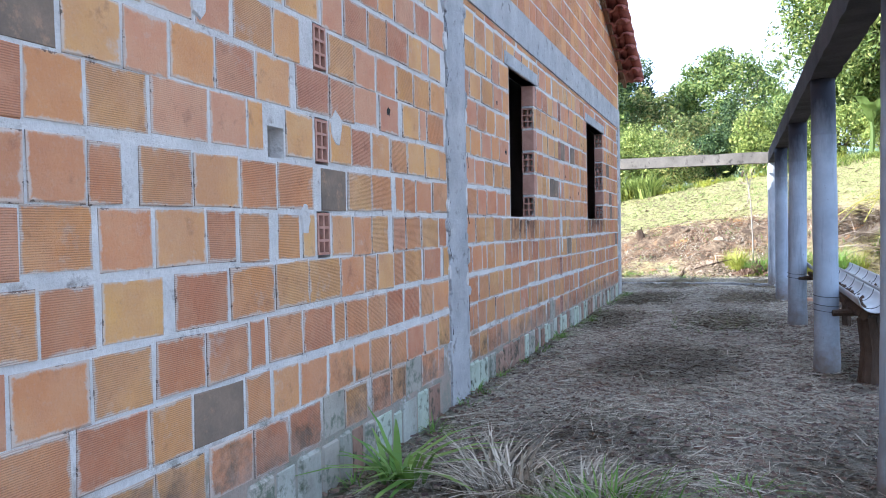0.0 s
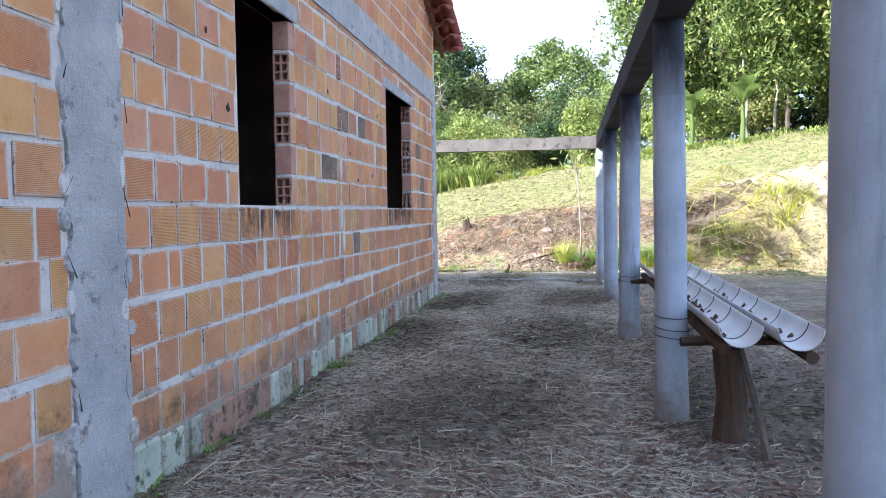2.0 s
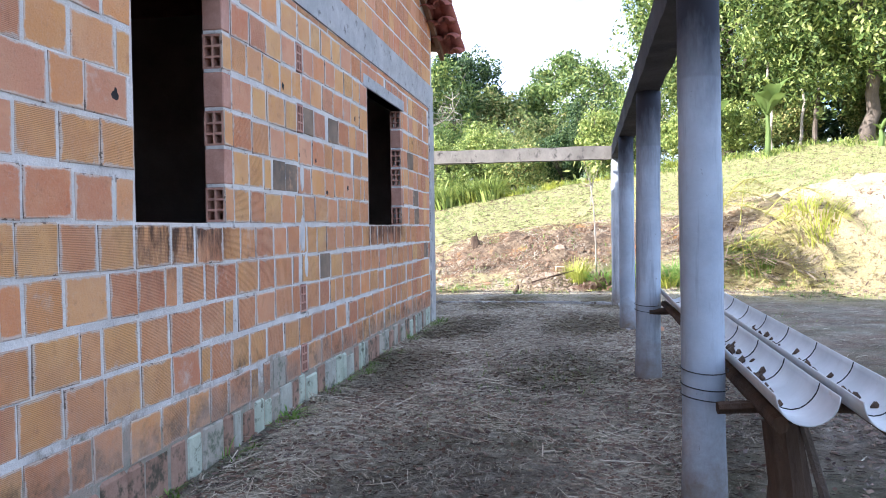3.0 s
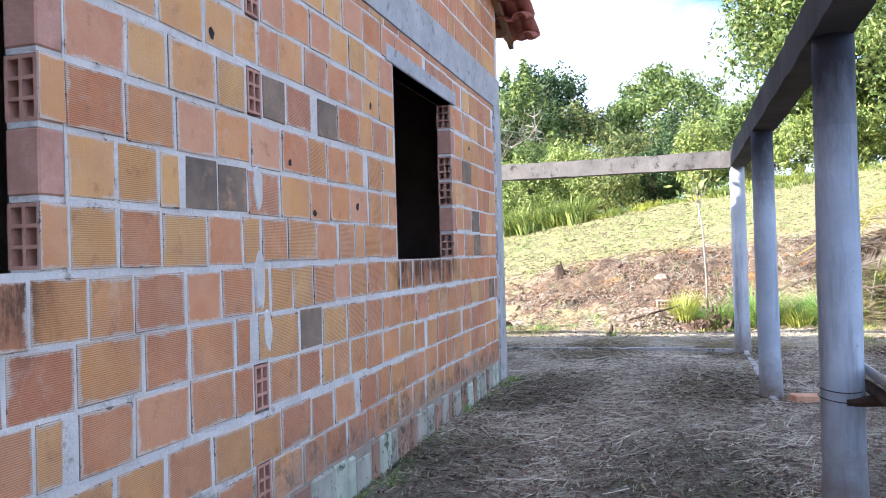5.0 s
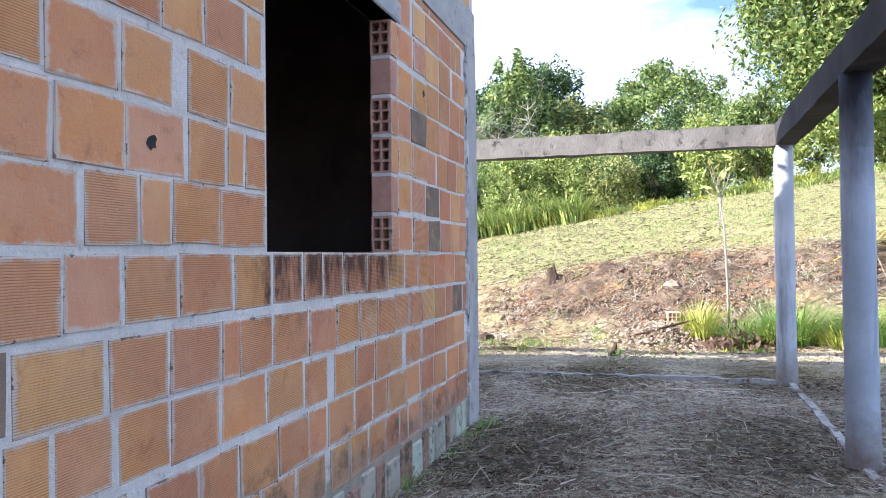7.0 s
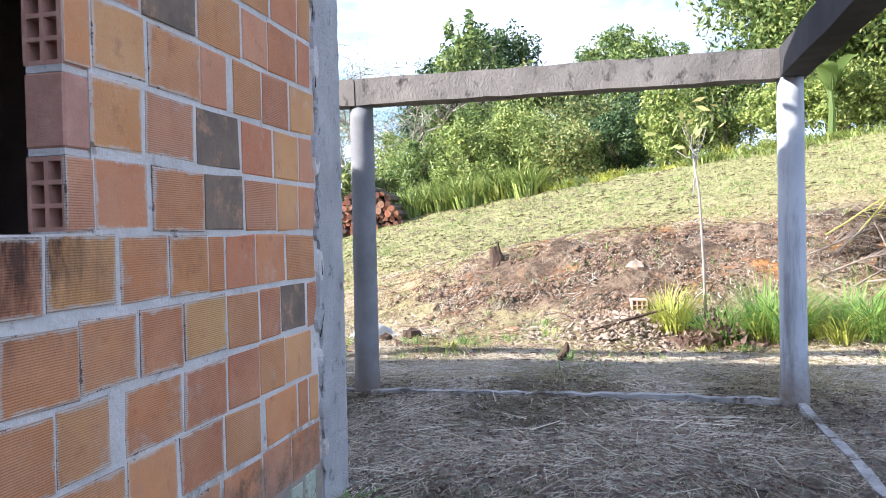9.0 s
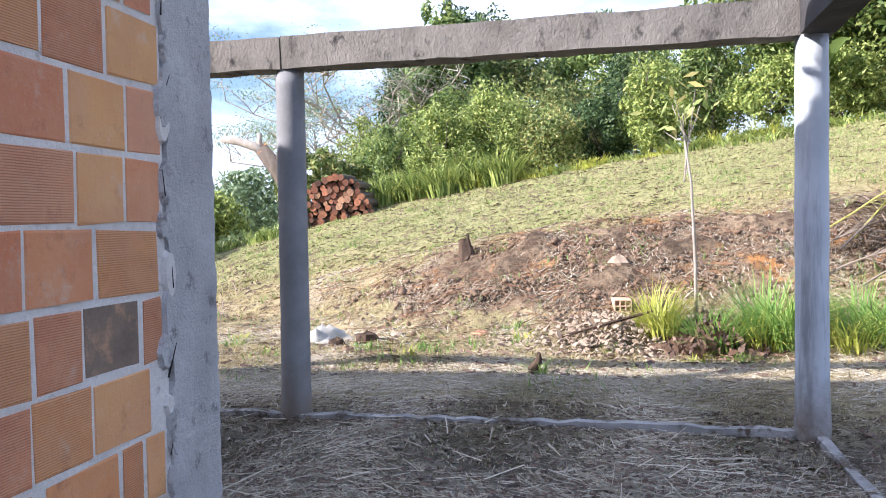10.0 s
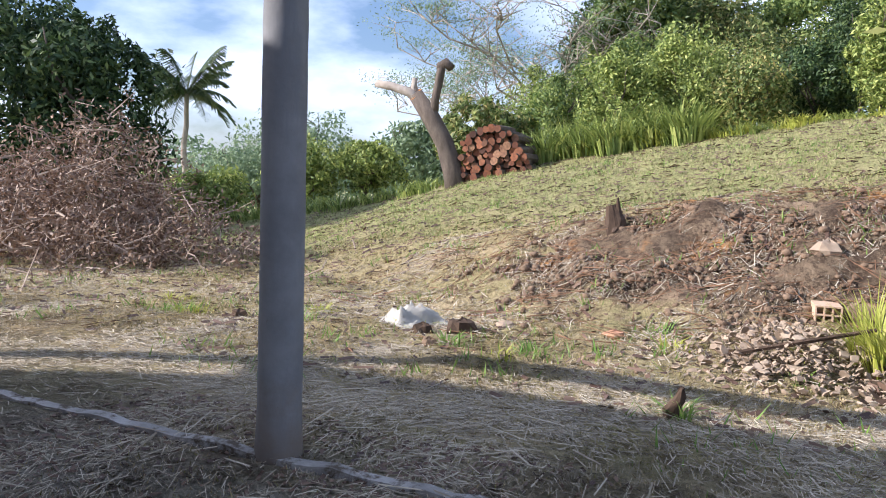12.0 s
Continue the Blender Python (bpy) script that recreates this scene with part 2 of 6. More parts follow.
def post_material(name, head_dark, low, high):
    m = Nodes(name, 0.8, spec=0.25)
    c = m.mix(m.step(m.noise(3, 6, 0.65), 0.3, 0.7), low, high)
    streak = m.step(m.noise(9, 5, 0.7, (1, 1, 0.1)), 0.52, 0.72)
    c = m.mix(m.math("MULTIPLY", streak, 0.85), c, (0.19, 0.20, 0.22))
    scuff = m.step(m.noise(22, 5, 0.8, (1, 1, 0.5)), 0.66, 0.72)
    c = m.mix(scuff, c, (0.2, 0.19, 0.185))
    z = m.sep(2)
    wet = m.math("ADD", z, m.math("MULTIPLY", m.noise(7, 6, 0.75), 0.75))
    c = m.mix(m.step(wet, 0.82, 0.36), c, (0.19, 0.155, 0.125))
    c = m.mix(m.math("MULTIPLY", m.step(z, 1.925, 1.937), 0.4 * head_dark), c, (0.22, 0.235, 0.26))
    # darker towards the top, with a ragged lower edge
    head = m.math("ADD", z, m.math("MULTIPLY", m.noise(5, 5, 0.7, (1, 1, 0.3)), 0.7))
    c = m.mix(m.math("MULTIPLY", m.step(head, 2.0, 2.55), head_dark), c, (0.035, 0.04, 0.055))
    m.color(c)
    m.bump(m.noise(40, 5, 0.7), 0.4, 0.005)
    return m.m


def pvc_material():
    m = Nodes("cut_plastic_pipe", 0.45, spec=0.4)
    c = m.mix(m.step(m.noise(4, 5), 0.35, 0.7), (0.50, 0.51, 0.52), (0.66, 0.67, 0.68))
    d = m.step(m.noise(12, 6, 0.75), 0.6, 0.75)
    m.color(m.mix(m.math("MULTIPLY", d, 0.55), c, (0.33, 0.28, 0.22)))
    m.bump(m.noise(50, 3), 0.15, 0.003)
    return m.m


def ground_material():
    m = Nodes("yard_soil_and_straw", 0.96, spec=0.12)
    soil = m.mix(m.step(m.noise(2.1, 8, 0.75), 0.40, 0.62), (0.16, 0.14, 0.115), (0.43, 0.39, 0.32))
    straw = m.step(m.noise(26, 6, 0.8), 0.47, 0.62)
    c = m.mix(m.math("MULTIPLY", straw, 0.5), soil, (0.50, 0.43, 0.33))
    dark = m.step(m.noise(34, 5, 0.75), 0.55, 0.7)
    c = m.mix(m.math("MULTIPLY", dark, 0.6), c, (0.095, 0.07, 0.05))
    green = m.step(m.noise(0.8, 7, 0.75), 0.46, 0.62)
    c = m.mix(m.math("MULTIPLY", green, 0.55), c, (0.20, 0.20, 0.115))
    ruddy = m.math("MULTIPLY", m.step(m.math("ADD", m.sep(0), m.noise(0.9, 6)), 1.4, 2.6), m.step(m.noise(1.5, 7, 0.75), 0.4, 0.65))
    c = m.mix(m.math("MULTIPLY", ruddy, 0.6), c, (0.30, 0.185, 0.135))
    up = m.step(m.math("ADD", m.sep(1), m.math("MULTIPLY", m.noise(0.6, 5), 2.0)), 16.4, 18.0)
    lawn = m.mix(m.step(m.noise(1.1, 7, 0.75), 0.36, 0.66), (0.57, 0.45, 0.27), (0.40, 0.35, 0.17))
    high = m.step(m.math("ADD", m.sep(1), m.math("MULTIPLY", m.noise(0.5, 5), 6.0)), 24.0, 29.0)
    lawn = m.mix(m.math("MULTIPLY", high, 0.75), lawn, (0.34, 0.36, 0.15))
    lawn = m.mix(m.math("MULTIPLY", m.step(m.noise(30, 5, 0.8), 0.45, 0.7), 0.5), lawn, (0.13, 0.12, 0.05))
    lawn = m.mix(m.math("MULTIPLY", m.step(m.noise(7, 8, 0.8), 0.50, 0.60), 0.85), lawn, (0.13, 0.09, 0.05))
    c = m.mix(up, c, lawn)
    bare = m.n.new("ShaderNodeVertexColor")
    bare.layer_name = "bare"
    mask = m.step(m.math("ADD", bare.outputs["Color"], m.math("MULTIPLY", m.math("SUBTRACT", m.noise(2.4, 7, 0.75), 0.5), 1.4)), 0.38, 0.60)
    earth = m.mix(m.step(m.noise(1.8, 7, 0.75), 0.38, 0.64), (0.13, 0.095, 0.065), (0.41, 0.305, 0.20))
    earth = m.mix(m.step(m.noise(1.2, 5, 0.7), 0.56, 0.66), earth, (0.50, 0.25, 0.09))
    earth = m.mix(m.math("MULTIPLY", m.step(m.noise(8, 8, 0.85), 0.47, 0.57), 0.85), earth, (0.075, 0.05, 0.037))
    c = m.mix(mask, c, earth)
    sand = m.n.new("ShaderNodeVertexColor")
    sand.layer_name = "sand"
    smask = m.step(m.math("ADD", sand.outputs["Color"], m.math("MULTIPLY", m.math("SUBTRACT", m.noise(2.0, 7, 0.75), 0.5), 0.8)), 0.4, 0.6)
    pale = m.mix(m.step(m.noise(3, 7, 0.75), 0.35, 0.65), (0.46, 0.36, 0.22), (0.62, 0.52, 0.35))
    pale = m.mix(m.math("MULTIPLY", m.step(m.noise(9, 8, 0.85), 0.5, 0.64), 0.6), pale, (0.25, 0.18, 0.10))
    c = m.mix(smask, c, pale)
    m.color(c)
    m.bump(m.math("ADD", m.noise(12, 7, 0.75), m.math("MULTIPLY", m.noise(55, 5, 0.8), 0.6)), 1.0, 0.06)
    return m.m


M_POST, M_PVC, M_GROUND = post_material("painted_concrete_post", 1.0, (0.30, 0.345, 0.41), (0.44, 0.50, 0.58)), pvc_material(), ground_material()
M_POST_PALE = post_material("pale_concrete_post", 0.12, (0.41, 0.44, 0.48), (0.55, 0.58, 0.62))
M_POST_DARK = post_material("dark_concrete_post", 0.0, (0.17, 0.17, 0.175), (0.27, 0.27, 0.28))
G = lambda *c: [(k / max(1, len(c) - 1), v) for k, v in enumerate(c)]
L_MANGO = leaf_material("mango_leaves", G((0.050, 0.084, 0.026), (0.130, 0.207, 0.058), (0.247, 0.331, 0.093), (0.409, 0.449, 0.120)))
L_LIGHT = leaf_material("light_shrub_leaves", G((0.088, 0.133, 0.034), (0.223, 0.299, 0.075), (0.373, 0.441, 0.114), (0.524, 0.554, 0.174)))
L_MID = leaf_material("mixed_shrub_leaves", G((0.063, 0.094, 0.031), (0.174, 0.237, 0.065), (0.313, 0.375, 0.114), (0.528, 0.435, 0.168)))
L_DARK = leaf_material("dark_tree_leaves", G((0.020, 0.044, 0.018), (0.040, 0.080, 0.028), (0.075, 0.125, 0.040), (0.17, 0.23, 0.075)), 0.2)
# far foliage, paled and greyed so the colour itself carries the haze
L_HAZE = leaf_material("haze_tinted_leaves", G((0.173, 0.254, 0.151), (0.243, 0.324, 0.182), (0.324, 0.405, 0.223)))
L_YELLOW = leaf_material("yellow_green_grass", G((0.324, 0.365, 0.054), (0.446, 0.472, 0.081), (0.567, 0.540, 0.135)))
L_GRASS = leaf_material("green_grass_blades", G((0.135, 0.257, 0.047), (0.216, 0.351, 0.068), (0.311, 0.419, 0.108)))
L_BANANA = leaf_material("banana_leaf", G((0.15, 0.23, 0.06), (0.25, 0.33, 0.10)), 0.45)
L_DRY = leaf_material("dry_leaves", G((0.08, 0.05, 0.038), (0.15, 0.09, 0.06), (0.25, 0.165, 0.115), (0.07, 0.042, 0.04)), 0.15)
L_BRUSH = leaf_material("withered_leaves", G((0.11, 0.07, 0.05), (0.24, 0.15, 0.10), (0.42, 0.30, 0.21), (0.09, 0.055, 0.05)), 0.15)
L_STRAW = leaf_material("straw", G((0.17, 0.14, 0.10), (0.40, 0.34, 0.25), (0.70, 0.63, 0.50), (0.28, 0.235, 0.17)), 0.1, 0.8)
L_TURF_HIGH = leaf_material("green_turf_blades", G((0.13, 0.16, 0.05), (0.28, 0.34, 0.11), (0.42, 0.44, 0.18), (0.54, 0.49, 0.27), (0.27, 0.23, 0.12)), 0.25, 0.8)
L_TURF = leaf_material("turf_blades", G((0.15, 0.13, 0.05), (0.38, 0.35, 0.13), (0.58, 0.47, 0.25), (0.68, 0.56, 0.36), (0.28, 0.19, 0.11)), 0.25, 0.8)
L_PALM = leaf_material("palm_leaflets", G((0.34, 0.34, 0.06), (0.46, 0.43, 0.11), (0.54, 0.47, 0.19)), 0.25)
L_COCO = leaf_material("coconut_leaflets", G((0.05, 0.085, 0.03), (0.09, 0.13, 0.05), (0.16, 0.19, 0.08)), 0.25)
L_GREY_FROND = leaf_material("dead_palm_leaflets", G((0.22, 0.17, 0.13), (0.33, 0.27, 0.21), (0.15, 0.11, 0.085)), 0.1, 0.8)
L_BROAD = leaf_material("broad_lit_leaves", G((0.05, 0.085, 0.025), (0.13, 0.20, 0.05), (0.26, 0.33, 0.09), (0.42, 0.46, 0.14)), 0.35)
M_TWIG = mottled("grey_twigs", (0.30, 0.26, 0.225), (0.56, 0.49, 0.42), 8, 60, 0.95)
M_BRUSH = mottled("brown_brushwood", (0.24, 0.18, 0.14), (0.58, 0.47, 0.38), 5, 60, 0.95)
M_STONE = mottled("rubble_stone", (0.26, 0.195, 0.14), (0.50, 0.40, 0.30), 6, 50, 0.92, (0.25, 0.17, 0.11), (0.58, 0.7))
M_CLAY_BITS = mottled("broken_clay", (0.46, 0.23, 0.13), (0.64, 0.40, 0.26), 9, 60, 0.92)
M_PALE_CLAY = mottled("pale_clay", (0.50, 0.33, 0.22), (0.66, 0.49, 0.36), 9, 60, 0.92)
M_CLOD = mottled("earth_clod", (0.12, 0.08, 0.055), (0.36, 0.255, 0.17), 7, 50, 0.96, bump=0.9, dist=0.02)
M_SACK = mottled("white_sacking", (0.34, 0.32, 0.28), (0.56, 0.54, 0.49), 5, 80, 0.9, (0.38, 0.31, 0.24), (0.6, 0.72))
# near-black that paints the shade inside holes and cracks
M_BLACK = mottled("painted_gap_black", (0.018, 0.017, 0.018), (0.05, 0.045, 0.045), 9, 60, 0.9)

# ---- mesh helpers ----


class Buf:
    """Vertices and faces that become one mesh."""

    def __init__(self):
        self.v, self.f = [], []

    def add(self, verts, faces):
        n = len(self.v)
        self.v.extend(verts)
        self.f.extend([tuple(i + n for i in f) for f in faces])
        return self

    def box(self, x0, y0, z0, x1, y1, z1):
        v = [(x, y, z) for x in (x0, x1) for y in (y0, y1) for z in (z0, z1)]
        return self.add(v, [(0, 1, 3, 2), (4, 6, 7, 5), (0, 4, 5, 1), (2, 3, 7, 6), (0, 2, 6, 4), (1, 5, 7, 3)])

    def chamfer_box(self, x0, y0, z0, x1, y1, z1, c=0.01):
        c = min(c, 0.45 * min(x1 - x0, y1 - y0, z1 - z0))
        bm = bmesh.new()
        b = Buf().box(x0, y0, z0, x1, y1, z1)
        vs = [bm.verts.new(p) for p in b.v]
        for f in b.f:
            bm.faces.new([vs[i] for i in f])
        bmesh.ops.bevel(bm, geom=list(bm.edges), offset=c, segments=1, affect="EDGES")
        bm.verts.index_update()
        self.add([tuple(v.co) for v in bm.verts], [[v.index for v in f.verts] for f in bm.faces])
        bm.free()
        return self

    def tube(self, pts, radii, sides=8, caps=True, wobble=0.0, rng=random):
        pts = [Vector(p) for p in pts]
        rings, n = [], len(self.v)
        side = None
        for k, p in enumerate(pts):
            d = (pts[min(k + 1, len(pts) - 1)] - pts[max(k - 1, 0)]).normalized()
            if side is None:
                side = d.orthogonal().normalized()
            side = (side - d * side.dot(d)).normalized()
            up = d.cross(side)
            r = radii[k] if hasattr(radii, "__len__") else radii
            for j in range(sides):
                a = 2 * math.pi * j / sides
                q = r * (1 + wobble * (rng.random() - 0.5))
                self.v.append(tuple(p + side * math.cos(a) * q + up * math.sin(a) * q))
            rings.append(n + k * sides)
        for a, b in zip(rings, rings[1:]):
            for j in range(sides):
                self.f.append((a + j, a + (j + 1) % sides, b + (j + 1) % sides, b + j))
        if caps:
            self.f.append(tuple(rings[0] + j for j in reversed(range(sides))))
            self.f.append(tuple(rings[-1] + j for j in range(sides)))
        return self

    def mesh(self, name, mat, smooth=False):
        me = bpy.data.meshes.new(name)
        me.from_pydata([tuple(p) for p in self.v], [], [list(f) for f in self.f])
        me.materials.append(mat)
        if smooth:
            me.shade_smooth()
        me.update()
        return me


def thing(name, label, category, at=(0, 0, 0), rz=0.0, group="", kind=""):
    ob = new(name)
    ob.empty_display_size = 0.2
    ob.matrix_world = pose(*at, 0, 0, rz)
    return tagged(ob, label, category, group, kind)


def part(name, buf, mat, parent, label="", smooth=False, m=None):
    ob = new(name, buf if isinstance(buf, bpy.types.Mesh) else buf.mesh(name, mat, smooth))
    ob.parent = parent
    if m is not None:
        ob.matrix_basis = m
    if label:
        ob["label"] = label
    return ob


def solo(name, buf, mat, label="", category="", kind="", smooth=False, group=""):
    return tagged(new(name, buf.mesh(name, mat, smooth)), label, category, group, kind)


def quads(name, corners, mat, per=4):
    """A mesh from an array of separate polygons, shaped (n, per, 3)."""
    n = len(corners)
    me = bpy.data.meshes.new(name)
    me.vertices.add(n * per)
    me.loops.add(n * per)
    me.polygons.add(n)
    me.vertices.foreach_set("co", np.ascontiguousarray(corners, dtype=np.float32).ravel())
    me.loops.foreach_set("vertex_index", np.arange(n * per, dtype=np.int32))
    me.polygons.foreach_set("loop_start", np.arange(0, n * per, per, dtype=np.int32))
    me.polygons.foreach_set("loop_total", np.full(n, per, dtype=np.int32))
    me.materials.append(mat)
    me.update(calc_edges=True)
    return me


def leaf_quads(rs, centres, outward, size, length=1.5, droop=0.35, loose=0.8):
    """Diamond leaves at the centres, facing roughly outward and hanging a little, as (n, 4, 3)."""
    n = len(centres)
    nor = outward / (np.linalg.norm(outward, axis=1, keepdims=True) + 1e-9) + rs.normal(0, loose, (n, 3))
    d = np.cross(nor, rs.normal(0, 1, (n, 3)))
    d /= np.linalg.norm(d, axis=1, keepdims=True) + 1e-9
    d[:, 2] -= droop
    d /= np.linalg.norm(d, axis=1, keepdims=True) + 1e-9
    s = np.cross(d, nor)
    s /= np.linalg.norm(s, axis=1, keepdims=True) + 1e-9
    k = (size * rs.uniform(0.6, 1.3, n))[:, None]
    a, b = centres - d * k * 0.5 * length, centres + d * k * 0.5 * length
    return np.stack([a, centres - s * k * 0.29 - d * k * 0.1, b, centres + s * k * 0.29 - d * k * 0.1], axis=1)


def crown_quads(seed, centre, radii, leaves, size, clumps=60, spread=0.22, shell=0.72, flat=0.0, droop=0.3):
    """The leaves of a crown: clumps scattered near an uneven ellipsoid's surface, each of many leaves."""
    leaves, size, clumps, spread = int(leaves * 1.7), size * 0.86, int(clumps * 2.6), spread * 0.62
    rs = np.random.RandomState(seed)
    u = rs.normal(0, 1, (clumps, 3))
    u /= np.linalg.norm(u, axis=1, keepdims=True)
    if flat:
        u[:, 2] = np.abs(u[:, 2]) * (1 - flat) + u[:, 2] * flat
    rad = rs.uniform(shell, 1.0, clumps)[:, None] * rs.uniform(0.82, 1.1, clumps)[:, None]
    hub = u * rad * (1.08 - 1.2 * spread)
    size_of = rs.uniform(0.45, 1.35, clumps)
    which = rs.randint(0, clumps, leaves)
    off = rs.normal(0, 1, (leaves, 3))
    off /= np.linalg.norm(off, axis=1, keepdims=True)
    off *= (rs.uniform(0.2, 1, leaves) ** 0.4 * spread * size_of[which])[:, None] * 1.5
    p = (hub[which] + off) * np.array(radii) + np.array(centre)
    out = off / (np.linalg.norm(off, axis=1, keepdims=True) + 1e-9) + 0.5 * hub[which]
    out[:, 2] += 0.25
    return leaf_quads(rs, p, out, size, droop=droop)

# ---- the ground: a level yard, a grassy slope rising behind it, a cut bank ----


def smooth(a, b, v):
    t = np.clip((v - a) / (b - a), 0, 1)
    return t * t * (3 - 2 * t)


def ground_z(x, y):
    x, y = np.asarray(x, float), np.asarray(y, float)
    yard = 0.04 + 0.012 * np.sin(1.7 * x + 0.6 * y) + 0.012 * np.sin(2.3 * y - 0.9 * x)
    yard = yard - 0.9 * smooth(8, 26, -x) - 2.0 * smooth(20, 60, -x)
    run = np.where(y < 31, y - 18.5, 12.5 + 4.0 * (1 - np.exp(-(np.maximum(y, 31) - 31) / 14)))
    lean = np.where(x > 8, 1.2 + 0.5 * (1 - np.exp(-(np.maximum(x, 8) - 8) / 6)), 0.15 * x)
    lean = np.maximum(lean, -6.0)
    slope = 0.31 + lean + 0.2 * run - 0.35 * smooth(6.5, 10.5, -x)
    slope = slope + 0.42 * np.exp(-((x + 1.5) / 3.2) ** 2 - ((y - 21.6) / 1.5) ** 2) + 0.28 * np.exp(-((x - 6.5) / 2.6) ** 2 - ((y - 21.6) / 1.6) ** 2)
    wide = 3.2 - 1.4 * smooth(2, 6, x)
    toe = 18.1 + 0.25 * np.sin(0.8 * x) + 0.9 * smooth(1.5, 6, x)
    k = smooth(0, 1, (y - toe) / wide)
    rise = np.maximum(slope - yard, 0.06 * (slope - yard))
    rough = 0.05 * np.sin(2.9 * x + 1.3 * y) * np.sin(3.7 * y - 1.1 * x) + 0.03 * np.sin(7.1 * x - 2.0 * y) * np.sin(6.3 * y + 2.2 * x)
    lumps = np.exp(-((x + 1.0) / 2.2) ** 2 - ((y - 20.3) / 1.3) ** 2)
    return yard + k * rise + rough * k * (0.5 + 1.3 * lumps)


def gz(x, y):
    return float(ground_z(x, y))


def bare_at(x, y):
    main = np.exp(-(((x + 1.0) - 0.25 * (y - 20)) / 2.5) ** 2 - ((y - 20.7) / 1.15) ** 2)
    side = np.exp(-((x - 2.8) / 1.6) ** 2 - ((y - 21.4) / 1.2) ** 2)
    return np.clip(1.15 * main + 0.8 * side, 0, 1)


def sand_at(x, y):
    return np.clip(1.25 * np.exp(-((x - 7.6) / 2.3) ** 2 - ((y - 21.5) / 1.6) ** 2) + 0.62 * np.exp(-((x - 4.8) / 2.0) ** 2 - ((y - 21.8) / 1.6) ** 2), 0, 1)


def build_ground():
    xs = np.concatenate([-np.geomspace(3000, 30, 14), np.linspace(-26, -14, 13), np.arange(-13, -6, 0.2), np.arange(-6, 5, 0.085), np.arange(5, 13, 0.16), np.linspace(14, 30, 13), np.geomspace(36, 3000, 14)])
    ys = np.concatenate([-np.geomspace(3000, 30, 10), np.linspace(-25, -3, 12), np.arange(-1.5, 16.5, 0.3), np.arange(16.6, 18, 0.12), np.arange(18, 23.5, 0.075), np.arange(23.6, 33, 0.2), np.linspace(33.5, 60, 36), np.geomspace(66, 3000, 14)])
    gx, gy = np.meshgrid(xs, ys)
    z = ground_z(gx, gy)
    rs = np.random.RandomState(4)
    near = (np.abs(gx) < 13) & (gy > 16) & (gy < 33)
    z = z + near * rs.normal(0, 1, z.shape) * (0.004 + 0.016 * bare_at(gx, gy) + 0.02 * sand_at(gx, gy))
    rough = np.zeros(z.shape)
    weight = bare_at(gx, gy) * 0.13 + sand_at(gx, gy) * 0.2 + 0.022
    for j, i_ in zip(*np.nonzero((np.abs(gx) < 13) & (gy > 17.5) & (gy < 27))):
        p = Vector((gx[j, i_] * 1.9, gy[j, i_] * 1.9, 0.0))
        rough[j, i_] = noise.fractal(p, 1.0, 2.1, 5) * weight[j, i_]
    z = z + rough * smooth(17.5, 18.8, gy)
    nx, ny = len(xs), len(ys)
    verts = np.stack([gx, gy, z], -1).reshape(-1, 3)
    i = np.arange(nx * ny).reshape(ny, nx)
    faces = np.stack([i[:-1, :-1], i[:-1, 1:], i[1:, 1:], i[1:, :-1]], -1).reshape(-1, 4)
    me = bpy.data.meshes.new("ground")
    me.from_pydata(verts.tolist(), [], faces.tolist())
    me.materials.append(M_GROUND)
    me.shade_smooth()
    for name, field in (("bare", bare_at), ("sand", sand_at)):
        layer = me.color_attributes.new(name, "FLOAT_COLOR", "POINT")
        val = field(verts[:, 0], verts[:, 1])
        layer.data.foreach_set("color", np.repeat(val[:, None], 4, 1).astype(np.float32).ravel())
    tagged(new("ground", me), "trodden earth yard with straw, rising to a dry grassy slope", "ground", kind="structure")


build_ground()

# ---- the house: block walls, columns, ring beam, gable, roof ----
WX = -1.8
TH = 0.13
Y0, Y1 = -3.2, 13.5
BACK = -9.4
COURSE, SILL = 0.215, 1.34
RING0, RING1 = 2.90, 3.21
COLS = [(4.84, 5.21), (13.26, 13.54)]
WINDOWS = [(6.42, 7.30), (10.27, 11.63)]
WTOP = SILL + 6 * COURSE
EAVE_Y, EAVE_Z = 14.25, 3.86
MAIN_EAVE = 13.93
RIDGE_Y = 5.1
PITCH = 0.325


def roof_z(y):
    """Height of the roof's underside."""
    return EAVE_Z - 0.06 + PITCH * (EAVE_Y - RIDGE_Y - abs(y - RIDGE_Y))


DEEP = 0.115
STRIPS = [(2.725, 2.845, (1,)), (3.105, 3.225, (-1, 1, 3)), (8.435, 8.555, (-5, -3, 3, 5))]


def wall_body(name, spans, label):
    """Mortar slabs; a strip with hollow blocks is set back at their courses."""
    b = Buf()
    for y0, y1, z0, z1, courses in spans:
        cuts = sorted([z0, z1] + [SILL + (k + d) * COURSE for k in courses for d in (0, 1)])
        for a, c in zip(cuts, cuts[1:]):
            deep = any(abs(0.5 * (a + c) - SILL - (k + 0.5) * COURSE) < 0.02 for k in courses)
            if c - a > 0.001:
                b.box(WX - TH, y0, a, WX - (DEEP if deep else 0.0035), y1, c)
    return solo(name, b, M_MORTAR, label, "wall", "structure")


